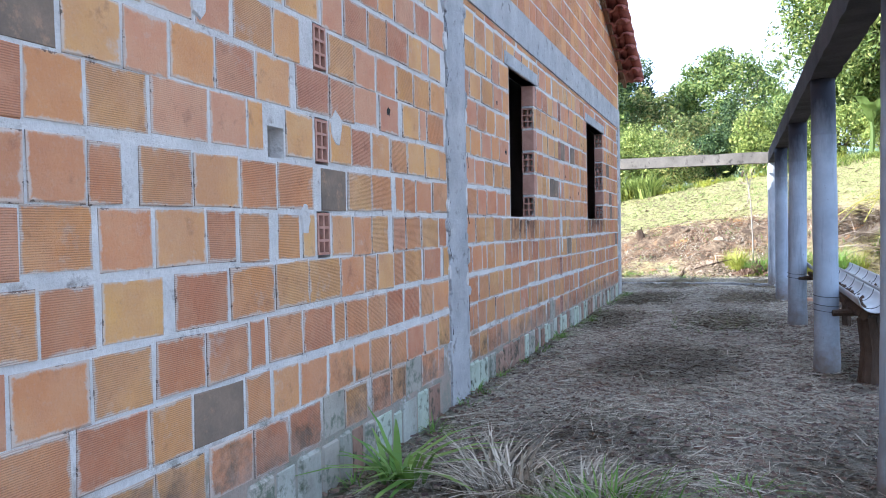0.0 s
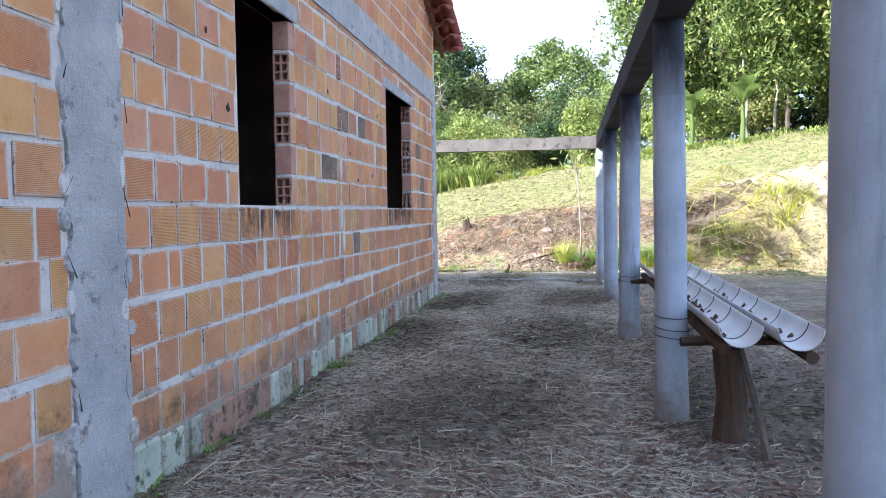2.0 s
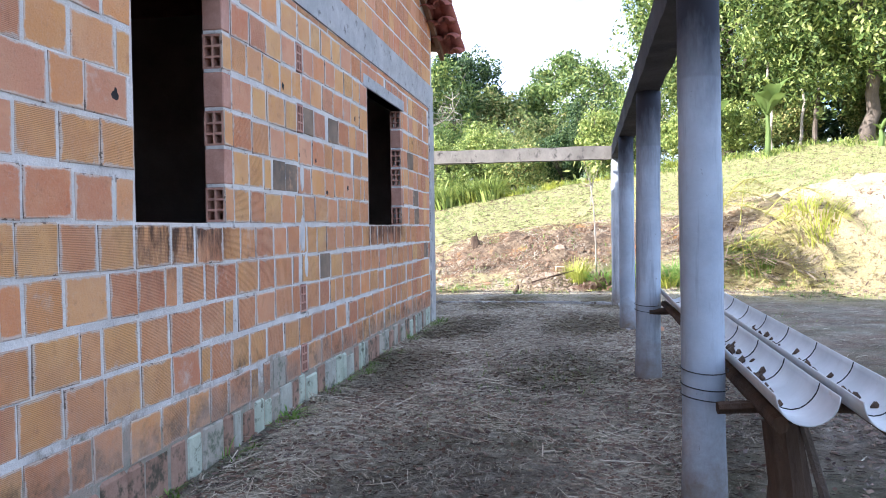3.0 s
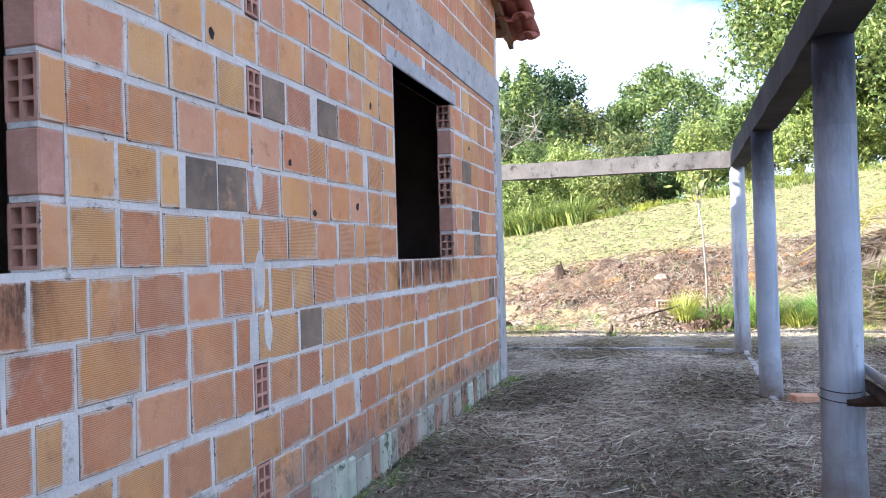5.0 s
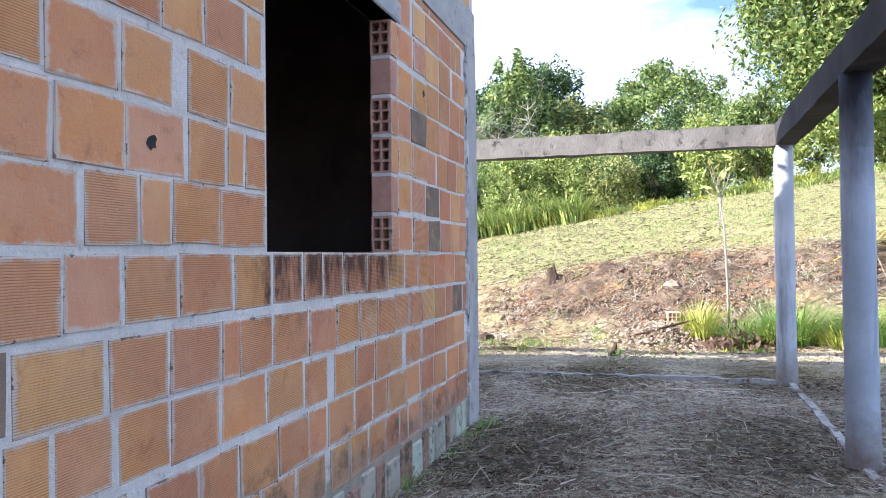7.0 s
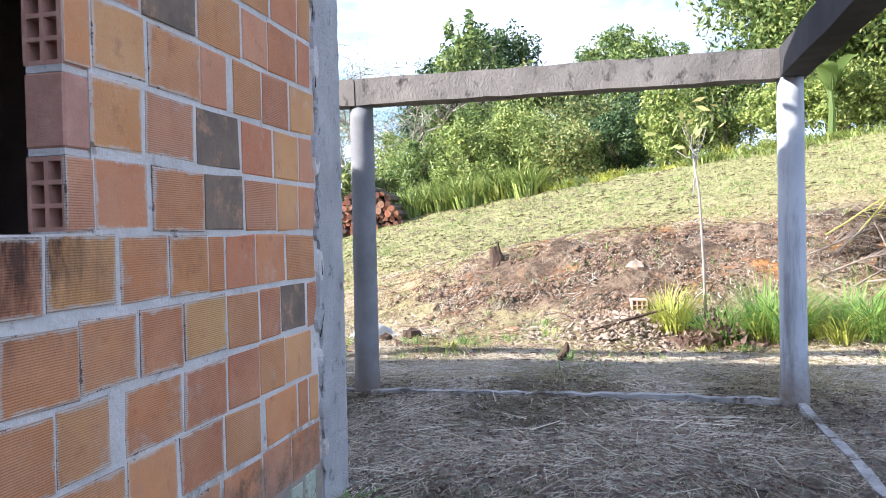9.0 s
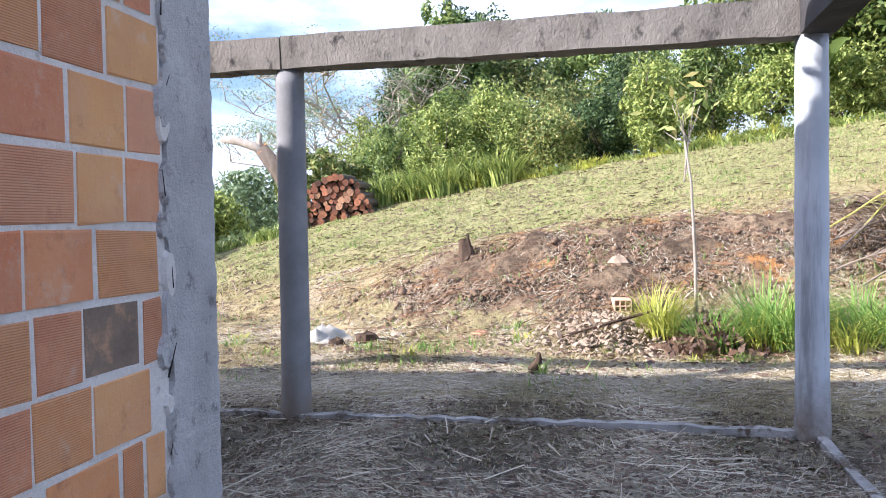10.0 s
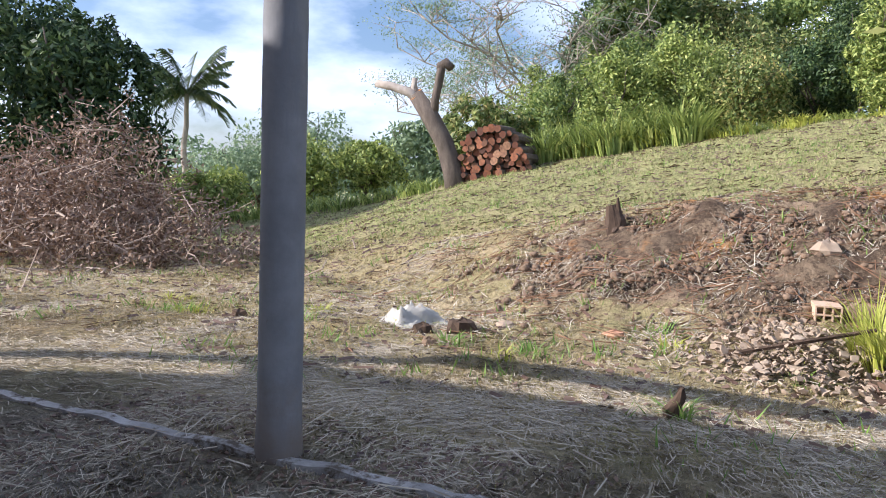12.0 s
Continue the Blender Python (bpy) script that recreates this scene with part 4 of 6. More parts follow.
for x, y, s, mat, name, label in [(0.0, 19.75, 0.16, M_CLOD, "earth_lump", "lump of dug earth beside a dark hollow"), (-0.25, 20.5, 0.13, M_STONE, "pale_stone", "pale stone half buried in the bank"),
                                  (-2.71, 19.25, 0.10, M_STONE, "flat_stone", "flat white stone lying in the grass"), (-2.98, 18.34, 0.07, M_CLOD, "earth_lump", "small dark clod in the grass"),
                                  (-1.75, 19.2, 0.09, M_CLAY_BITS, "broken_tile", "broken piece of red clay tile"), (-2.95, 18.9, 0.14, M_DARK_WOOD, "wood_chunk", "dark chunk of rotten wood in the grass"),
                                  (-3.25, 18.75, 0.10, M_DARK_WOOD, "wood_chunk", "dark chunk of rotten wood in the grass"), (-4.9, 18.4, 0.08, M_DARK_WOOD, "wood_chunk", "dark stick end lying in the grass"),
                                  (-2.85, 17.6, 0.05, M_STONE, "flat_stone", "small pale stone in the grass"), (0.1, 19.35, 0.09, M_STONE, "pale_stone", "pale stone on the rubble")]:
    solo(name, clod(Buf(), x, y, gz(x, y) + 0.1 * s, s, rs, 0.35 if "flat" in name or "tile" in name else 0.75, 9), mat, label, "stone" if "stone" in name else "lump")

# the crumpled sack and the charred stub
x0, y0 = -3.55, 19.05
b = Buf()
NI, NJ = 26, 18
for j in range(NJ):
    for i in range(NI):
        u, v = i / (NI - 1) - 0.5, j / (NJ - 1) - 0.5
        crease = abs(noise.fractal(Vector((5.5 * u, 5.5 * v, 3.0)), 0.9, 2.2, 4))
        body_h = 0.19 * math.exp(-((u - 0.16) / 0.2) ** 2 - ((v - 0.05) / 0.3) ** 2) + 0.12 * math.exp(-((u + 0.12) / 0.16) ** 2 - (v / 0.25) ** 2)
        rim = max(0.0, 1 - 4.2 * max(abs(u) - 0.27, abs(v) - 0.27, 0))
        wx = 0.06 * noise.noise(Vector((4 * u, 4 * v, 9.0)))
        x, y = x0 + 0.7 * u * (0.8 + 0.3 * math.sin(5 * v)) + wx, y0 + 0.45 * v * (0.8 + 0.25 * math.sin(7 * u)) + wx
        b.v.append((x, y, gz(x, y) + 0.01 + rim * (0.75 * body_h + 0.14 * crease)))
for j in range(NJ - 1):
    b.f += [(j * NI + i, j * NI + i + 1, j * NI + i + NI + 1, j * NI + i + NI) for i in range(NI - 1)]
solo("crumpled_sack", b, M_SACK, "crumpled dirty white sack lying on the grass", "sack", smooth=True)

z = gz(-1.0, 17.4)
solo("charred_stub", Buf().tube([(-1.0, 17.4, z - 0.04), (-1.01, 17.41, z + 0.05), (-0.97, 17.4, z + 0.13), (-0.96, 17.38, z + 0.19)], [0.04, 0.045, 0.035, 0.015], 9, wobble=0.6, rng=rs), M_DARK_WOOD, "short dark rotten stub standing in the yard", "stub")

# tree stump on the bank
z = gz(-2.24, 21.2)
st = thing("tree_stump", "small dark jagged tree stump on the bank", "stump", (-2.24, 21.2, z))
part("bole", Buf().tube([(0, 0, -0.1), (-0.02, 0, 0.1), (-0.06, 0, 0.26)], [0.13, 0.10, 0.05], 9, wobble=0.5, rng=rs), M_DARK_WOOD, st)
part("splinter", Buf().tube([(0.03, 0, 0.08), (0.0, 0, 0.34)], [0.05, 0.012], 6, wobble=0.4, rng=rs), M_DARK_WOOD, st)
for a in range(4):
    part("root", Buf().tube([(0, 0, 0.03), (0.22 * math.cos(a * 1.6), 0.2 * math.sin(a * 1.6), -0.02)], [0.05, 0.015], 6, wobble=0.4, rng=rs), M_DARK_WOOD, st)

# hollow block on the rubble, and the brick by the post
z = gz(-0.28, 19.75)
hb = thing("hollow_brick", "pale orange hollow clay block lying on the rubble", "brick", (-0.32, 19.6, z - 0.03), -84)
part("shell", Buf().box(-0.29, 0.0, 0, -0.072, 0.19, 0.09).box(-0.29, 0.0, 0.09, -0.07, 0.19, 0.14), M_PALE_CLAY, hb)
lat = Buf()
for j in range(4):
    lat.box(-0.07, j * 0.0593, 0, 0, j * 0.0593 + 0.012, 0.14)
for i in range(3):
    for j in range(3):
        lat.box(-0.07, j * 0.0593 + 0.012, i * 0.064, -0.001, j * 0.0593 + 0.0593, i * 0.064 + 0.012)
part("lattice_end", lat, M_PALE_CLAY, hb)
b = Buf().chamfer_box(-0.14, -0.06, 0, 0.14, 0.06, 0.06, 0.008)
br = solo("loose_brick", b, M_CLAY_BITS, "loose red brick lying beside a post", "brick")
br.matrix_world = pose(0.98, 12.5, gz(0.98, 12.5) + 0.005, 2, 3, 24)

# sapling with a thin pale stem
z = gz(0.52, 19.35)
sp = thing("sapling", "thin pale sapling with a few leaves at its top", "sapling", (0.52, 19.35, z))
part("stem", Buf().tube([(0, 0, -0.1), (-0.015, 0, 0.7), (-0.05, 0, 1.5), (-0.12, 0, 2.0)], [0.02, 0.017, 0.013, 0.009], 7, wobble=0.2, rng=rs), M_PALE_BARK, sp, smooth=True)
nrs = np.random.RandomState(8)
for k in range(7):
    e = Vector((-0.12 + rs.uniform(-0.28, 0.32), rs.uniform(-0.2, 0.2), 2.0 + rs.uniform(0.05, 0.5)))
    s = Vector((-0.05 - 0.07 * rs.random(), 0, 1.5 + 0.5 * rs.random()))
    tw = part("twig", Buf().tube([s, (s + e) / 2 + Vector((0, 0, -0.04)), e], [0.008, 0.006, 0.004], 5), M_PALE_BARK, sp)
    c = np.array([tuple(e)]) + nrs.normal(0, 0.10, (7, 3))
    part("foliage", quads("foliage", leaf_quads(nrs, c, nrs.normal(0, 1, c.shape), 0.09, 2.0), L_MID), L_MID, tw)


def tuft(name, label, x, y, n, h, r, mat, seed, bend=0.5, width=0.012):
    """A clump of arching blades, three segments each."""
    nr = np.random.RandomState(seed)
    z0 = gz(x, y)
    a = nr.uniform(0, 2 * np.pi, n)
    d = np.stack([np.cos(a), np.sin(a), 0 * a], 1)
    s = np.stack([-np.sin(a), np.cos(a), 0 * a], 1)
    q = nr.rand(n) ** 0.6 * r
    b0 = np.stack([x + q * np.cos(a + 0.7), y + q * np.sin(a + 0.7), np.full(n, z0 - 0.02)], 1)
    b0[:, 2] = ground_z(b0[:, 0], b0[:, 1]) - 0.02
    l = h * nr.uniform(0.5, 1.1, n)
    w = (width * nr.uniform(0.6, 1.2, n))[:, None]
    k = bend * nr.uniform(0.3, 1.3, n)
    pts = []
    for f in (0, 0.4, 0.75, 1.0):
        p = b0 + d * (l * k * f * f)[:, None]
        p[:, 2] += l * (f - 0.45 * k * f * f)
        pts.append(p)
    out = []
    for i in range(3):
        w0, w1 = w * (1, 0.9, 0.6)[i], w * (0.9, 0.6, 0.08)[i]
        out.append(np.stack([pts[i] - s * w0, pts[i] + s * w0, pts[i + 1] + s * w1, pts[i + 1] - s * w1], 1))
    return tagged(new(name, quads(name, np.concatenate(out), mat)), label, "grass", kind="stuff")


tuft("grass_tuft", "yellow-green grass clump beside the rubble", 0.12, 19.1, 260, 0.66, 0.2, L_YELLOW, 1, 0.7, 0.008)
tuft("grass_tuft", "tall green grass clump at the foot of the bank", 1.25, 18.95, 468, 0.85, 0.3, L_GRASS, 2, 1.0, 0.0065)
tuft("grass_tuft", "tall green grass clump at the foot of the bank", 2.2, 19.1, 414, 0.72, 0.4, L_GRASS, 3, 1.1, 0.0065)
tuft("grass_tuft", "drooping green leaves at the foot of the bank", 0.62, 18.75, 200, 0.55, 0.25, L_GRASS, 4, 0.9, 0.011)
tuft("grass_tuft", "green grass clump on the bank", 3.6, 19.8, 260, 0.5, 0.5, L_GRASS, 5, 0.7)
tuft("grass_tuft", "yellowing grass clump on the bank", 5.0, 20.4, 260, 0.45, 0.6, L_YELLOW, 6, 0.7)
tuft("grass_tuft", "dry bent grass clump near the wall", -0.95, 3.35, 220, 0.34, 0.22, L_STRAW, 7, 1.3, 0.006)
tuft("grass_tuft", "mixed green and dry grass clump in the yard", -0.45, 3.2, 150, 0.26, 0.25, L_GRASS, 8, 1.1, 0.006)
tuft("grass_tuft", "dry bent grass clump near the wall", -0.55, 3.25, 160, 0.28, 0.25, L_STRAW, 9, 1.4, 0.005)
tuft("grass_tuft", "low green grass clump in the yard", -0.25, 3.05, 90, 0.15, 0.22, L_GRASS, 15, 1.2, 0.005)
tuft("grass_tuft", "low green grass clump in the yard", 0.05, 3.6, 70, 0.12, 0.2, L_GRASS, 16, 1.2, 0.005)
tuft("wall_plant", "broad-bladed green plant against the footing", -1.5, 3.35, 34, 0.42, 0.10, L_GRASS, 10, 1.3, 0.02)
tuft("wall_plant", "small weed at the foot of the wall", -1.72, 8.0, 30, 0.16, 0.06, L_GRASS, 11, 1.0, 0.008)
tuft("wall_plant", "small weed at the house corner", -1.68, 13.3, 30, 0.14, 0.08, L_GRASS, 12, 1.0, 0.007)
for k, (x, y) in enumerate([(1.0, 18.8), (1.5, 19.1), (2.7, 19.3), (1.8, 18.75)]):
    tuft("grass_tuft", "yellowing arching grass clump at the foot of the bank", x, y, 90, 0.6, 0.2, L_YELLOW, 40 + k, 1.2, 0.009)
for k in range(26):
    x, y = -6 + 0.45 * k + math.sin(9 * k) * 0.3, 18.2 + 1.1 * (0.5 + 0.5 * math.sin(5.3 * k))
    tuft("grass_tuft", "small green weed clump on the verge", x, y, 40, 0.16, 0.14, L_GRASS if k % 2 else L_YELLOW, 60 + k, 1.1, 0.006)
tuft("grass_tuft", "dark weedy tuft round the stub", -0.96, 17.42, 46, 0.2, 0.06, L_GRASS, 17, 1.0, 0.006)
wf = random.Random(91)
for k in range(34):
    y = 2.2 + 0.33 * k + wf.uniform(-0.12, 0.12)
    dry = wf.random() < 0.5
    tuft("wall_plant", "dry weeds at the foot of the wall" if dry else "small green weed at the foot of the wall", WX + wf.uniform(0.03, 0.12), y, wf.randint(14, 34), wf.uniform(0.06, 0.17), wf.uniform(0.04, 0.1), L_STRAW if dry else L_GRASS, 300 + k, 1.1, 0.004)
lp_ = np.random.RandomState(77)
c = np.stack([lp_.normal(0.62, 0.24, 700), lp_.normal(18.75, 0.18, 700), lp_.rand(700)], 1)
c[:, 2] = ground_z(c[:, 0], c[:, 1]) + 0.02 + 0.22 * c[:, 2] * np.exp(-((c[:, 0] - 0.62) / 0.3) ** 2)
tagged(new("dead_leaf_pile", quads("dead_leaf_pile", leaf_quads(lp_, c, lp_.normal(0, 1, c.shape), 0.09), L_DRY)), "pile of dark dead leaves among the grass", "leaves", kind="stuff")
cn = np.random.RandomState(14)
for k in range(12):
    x = -6.9 + 0.36 * k + cn.uniform(-0.2, 0.2)
    y = 31.3 + cn.uniform(-0.5, 0.6)
    tuft("tall_grass", "tall bright green cane grass along the crest", x, y, 120, 1.15, 0.5, L_LIGHT, 200 + k, 0.7, 0.026)
for k in range(10):
    tuft("tall_grass", "low green growth on the crest", 2.5 + 0.9 * k, 30.5 + cn.uniform(-0.8, 0.6), 90, 0.38, 0.6, L_LIGHT, 230 + k, 0.9, 0.022)
for k in range(9):
    tuft("tall_grass", "bright weeds below the slope", -15.5 + 0.8 * k, 29.5 + 0.1 * k + cn.uniform(-0.5, 0.5), 100, 0.5, 0.5, L_LIGHT, 250 + k, 0.8, 0.022)

# ---- fallen palm fronds on the bank ----
FRONDS = [(2.3, 20.0, 15, 2.0, 0), (2.6, 19.7, -8, 2.2, 0), (2.2, 20.4, 30, 2.2, 0), (3.0, 19.6, -20, 1.8, 0), (1.9, 20.6, 4, 2.0, 0), (2.4, 19.9, -30, 1.8, 0), (2.8, 20.2, 100, 1.4, 0), (3.4, 20.3, -110, 1.5, 0), (2.1, 20.2, -4, 1.6, 0),
          (2.2, 20.9, -12, 2.4, 1), (2.4, 20.6, 12, 2.2, 1), (3.0, 20.5, 35, 2.0, 1), (3.4, 20.1, -50, 1.8, 1), (3.6, 20.6, 70, 1.6, 1), (3.3, 19.9, -78, 1.5, 1), (3.9, 20.2, -40, 1.6, 1), (3.5, 20.4, -95, 1.7, 1), (3.7, 20.3, -65, 1.8, 1), (4.1, 20.6, -20, 1.6, 1)]
for k, (x, y, yaw, l, green) in enumerate(FRONDS):
    leaf = L_PALM if green else L_GREY_FROND
    f = thing("palm_frond", "fallen yellow-green palm frond on the bank" if green else "fallen grey dead palm frond on the bank", "palm frond", (x, y, gz(x, y) + 0.06 + 0.05 * (k % 4)), group="fallen fronds")
    d = Vector((math.cos(radians(yaw)), math.sin(radians(yaw)), 0))
    s = Vector((-d.y, d.x, 0))
    mid, out = [], []
    for j in range(40):
        q = j / 39
        px, py = d.x * l * q, d.y * l * q
        p = Vector((px, py, gz(x + px, y + py) - gz(x, y) + (0.2 + 0.35 * green) * math.sin(math.pi * min(1, q * 1.1)) + 0.03 * (k % 3)))
        mid.append(p)
        if q > 0.15:
            w = 0.58 * math.sin(math.pi * (0.15 + 0.8 * q)) ** 0.5
            for sg in (-1, 1):
                e = p + s * sg * w * rs.uniform(0.7, 1.0) + d * w * 0.6 + Vector((0, 0, rs.uniform(-0.16, 0.1)))
                gzv = gz(x + e.x, y + e.y) - gz(x, y) - 0.05
                e.z = max(e.z, gzv)
                out.append([tuple(p - d * 0.016), tuple(p + d * 0.016), tuple(e + d * 0.007), tuple(e - d * 0.007)])
    part("midrib", Buf().tube(mid[::4], [0.014 - 0.0011 * i for i in range(len(mid[::4]))], 6), leaf, f, "woody midrib")
    part("blade", quads("blade", np.array(out), leaf), leaf, f)

# ---- the lopped trunk and the woodpile ----
tx, ty = -8.25, 29.7
z = gz(tx, ty)
tk = thing("lopped_tree", "leaning lopped trunk with three sawn-off limbs", "tree", (tx, ty, z))
part("trunk", Buf().tube([(0.22, 0, -0.3), (0.08, 0, 0.4), (-0.18, 0, 1.05), (-0.55, 0.02, 1.65), (-0.98, 0.02, 2.2)], [0.30, 0.25, 0.23, 0.22, 0.19], 12, wobble=0.2, rng=rs), M_BARK, tk, smooth=True)
part("cut_face", Buf().tube([(-0.98, 0.0, 2.2), (-1.0, -0.03, 2.23)], [0.195, 0.185], 12), M_CUT, tk, "fresh orange saw cut")
part("limb", Buf().tube([(-0.75, 0, 1.95), (-1.15, -0.05, 2.28), (-1.6, -0.1, 2.42), (-2.05, -0.1, 2.5)], [0.13, 0.12, 0.105, 0.095], 9, wobble=0.2, rng=rs), M_PALE_BARK, tk, smooth=True)
part("limb", Buf().tube([(-0.95, 0, 2.1), (-1.05, 0, 2.4), (-1.03, 0, 2.62)], [0.09, 0.08, 0.07], 8, wobble=0.2, rng=rs), M_PALE_BARK, tk, smooth=True)
part("limb", Buf().tube([(-0.5, 0, 1.6), (-0.46, 0, 2.1), (-0.36, 0, 2.6), (-0.30, 0, 2.95)], [0.12, 0.10, 0.10, 0.11], 9, wobble=0.15, rng=rs), M_BARK, tk, smooth=True)
part("limb", Buf().tube([(-0.38, 0, 2.84), (-0.2, 0, 2.95), (-0.05, 0, 2.82)], [0.12, 0.12, 0.10], 8, wobble=0.15, rng=rs), M_BARK, tk, smooth=True)

wp = thing("woodpile", "stack of split reddish firewood logs beside the lopped trunk", "woodpile", (-7.95, 29.6, gz(-7.2, 29.6)))


def log_mesh(r, seed):
    rr = random.Random(seed)
    b = Buf().tube([(0, 0, 0), (0, 0.45, 0), (0, 0.85, 0)], [r, r * 1.05, r], 7, wobble=0.35, rng=rr)
    me = b.mesh("log", M_BARK)
    me.materials.append(M_LOG_END)
    for p in me.polygons:
        p.material_index = 1 if len(p.vertices) == 7 else 0
    return me


LOGS = [log_mesh(0.066 + 0.011 * k, 400 + k) for k in range(5)]
for row in range(8):
    for k in range(11):
        x = 0.06 + k * 0.165 + 0.08 * (row % 2) + rs.uniform(-0.035, 0.035)
        lift = gz(-7.95 + x, 29.6) - gz(-7.2, 29.6)
        if row * 0.15 < 1.2 - 0.2 * max(0, x - 0.3) - 1.6 * max(0, x - 1.25):
            part("log", LOGS[rs.randrange(5)], None, wp, m=pose(x, rs.uniform(-0.09, 0.09), 0.06 + row * 0.145 + rs.uniform(-0.02, 0.02) + lift, rs.uniform(-5, 5), rs.uniform(0, 360), rs.uniform(-9, 9)))

# ---- straw on the yard, turf on the slope ----


def strewn(seed, n, xr, yr, lengths, width, lift, mat, name, label, keep=None):
    """Thin dry stalks lying every way on the ground."""
    nr = np.random.RandomState(seed)
    x, y = nr.uniform(*xr, n), nr.uniform(*yr, n)
    if keep is not None:
        ok = nr.rand(n) < keep(x, y)
        x, y = x[ok], y[ok]
    n = len(x)
    swirl = 1.9 * np.sin(1.7 * x + 0.8 * y) + 1.6 * np.sin(1.3 * y - 2.1 * x + 1.0)
    a, l = swirl + nr.normal(0, 1.1, n), lengths[0] + (lengths[1] - lengths[0]) * nr.rand(n) ** 1.6
    dx, dy = np.cos(a) * l / 2, np.sin(a) * l / 2
    w = width * nr.uniform(0.6, 1.4, n)
    sx, sy = -np.sin(a) * w, np.cos(a) * w
    z0 = ground_z(x - dx, y - dy) + nr.uniform(0.002, lift, n)
    z1 = ground_z(x + dx, y + dy) + nr.uniform(0.002, lift, n)
    c = np.stack([np.stack([x - dx - sx, y - dy - sy, z0], 1), np.stack([x + dx - sx, y + dy - sy, z1], 1), np.stack([x + dx + sx, y + dy + sy, z1 + w], 1), np.stack([x - dx + sx, y - dy + sy, z0 + w], 1)], 1)
    return tagged(new(name, quads(name, c, mat)), label, "straw", kind="stuff")


def patchy(x, y):
    v = 0.5 + 0.5 * np.sin(3.1 * x - 1.9 * y + 2 * np.sin(1.3 * y)) * np.sin(2.7 * y + 1.3 * x + 2 * np.sin(1.9 * x))
    w = 0.5 + 0.5 * np.sin(9.3 * x + 4.1 * y + 3 * np.sin(3 * y)) * np.sin(8.1 * y - 5.2 * x + 2 * np.sin(4 * x))
    return np.clip((0.11 + 0.12 * v * w + 0.32 * w - 0.16 * (x > 0.8)) * (1 + 1.1 * smooth(8, 12, y)), 0.03, 1)


strewn(1, 150000, (-1.7, 1.2), (1.8, 8.5), (0.025, 0.13), 0.0011, 0.02, L_STRAW, "straw", "dry cut straw strewn over the yard", patchy)
strewn(2, 190000, (-3.8, 2.0), (8.5, 18.2), (0.03, 0.14), 0.0014, 0.02, L_STRAW, "straw", "dry cut straw strewn over the far yard", patchy)
strewn(3, 24000, (1.0, 8), (4, 18.5), (0.03, 0.16), 0.0024, 0.018, L_STRAW, "straw", "sparse straw beyond the posts", patchy)
strewn(4, 60000, (-12, 3), (16.6, 21.5), (0.02, 0.09), 0.0018, 0.03, L_STRAW, "straw", "dry straw on the sunny verge", None)
strewn(8, 60000, (-9, -3.8), (13.8, 18.2), (0.03, 0.14), 0.0016, 0.02, L_STRAW, "straw", "dry cut straw behind the house", patchy)
strewn(9, 7000, (-5, 4), (18.6, 22.8), (0.03, 0.16), 0.003, 0.05, L_STRAW, "straw", "dry stalks and roots over the bank", None)
strewn(5, 5000, (-3.2, 1.2), (2.0, 17.5), (0.14, 0.32), 0.0023, 0.05, L_STRAW, "straw", "longer dry stalks lying on the yard", patchy)
strewn(6, 60000, (-3.8, 2.5), (2.0, 16.4), (0.015, 0.06), 0.006, 0.014, L_DRY, "dead_leaf_litter", "dark leaf litter between the straw", None)


def turf(seed, n, xr, yr, h, width, mat, name, label, keep=None):
    nr = np.random.RandomState(seed)
    x, y = nr.uniform(*xr, n), nr.uniform(*yr, n)
    if keep is not None:
        ok = nr.rand(n) < keep(x, y)
        x, y = x[ok], y[ok]
    n = len(x)
    a, l = nr.uniform(0, 2 * np.pi, n), h * nr.uniform(0.4, 1.2, n)
    t = nr.uniform(0.2, 1.0, n)
    z = ground_z(x, y) - 0.005
    w = width * nr.uniform(0.6, 1.4, n)
    b = nr.uniform(0, 2 * np.pi, n)
    sx, sy = np.cos(b) * w, np.sin(b) * w
    c = np.stack([np.stack([x - sx, y - sy, z], 1), np.stack([x + sx, y + sy, z], 1), np.stack([x + np.cos(a) * l * t, y + np.sin(a) * l * t, z + l], 1)], 1)
    return tagged(new(name, quads(name, c, mat, 3)), label, "grass", kind="stuff")


def lawn(x, y):
    v = 0.5 + 0.5 * np.sin(0.9 * x + 0.5 * y + np.sin(0.8 * y)) * np.sin(1.2 * y - 0.5 * x)
    w = 0.5 + 0.5 * np.sin(5.3 * x + 2.1 * y + 2 * np.sin(1.7 * y)) * np.sin(4.7 * y - 3.1 * x + 2 * np.sin(2.3 * x))
    u = 0.5 + 0.5 * np.sin(17 * x + 7 * y + 3 * np.sin(5 * y)) * np.sin(15 * y - 9 * x + 3 * np.sin(6 * x))
    return np.clip((0.12 + 0.5 * v + 0.7 * w) * (0.15 + 1.2 * u * u) * (1 - 1.05 * bare_at(x, y)) * (1 - 0.8 * sand_at(x, y)), 0.03, 1)


turf(11, 330000, (-13, 11), (17.3, 24), 0.038, 0.0055, L_TURF, "turf", "short dry yellow-green turf on the slope", lawn)
turf(12, 170000, (-14, 11), (23, 32), 0.055, 0.009, L_TURF_HIGH, "turf", "short dry yellow-green turf near the crest", lawn)
rsw = np.random.RandomState(5)
hub = np.stack([rsw.uniform(-12, 10, 420), rsw.uniform(17.2, 30, 420)], 1)


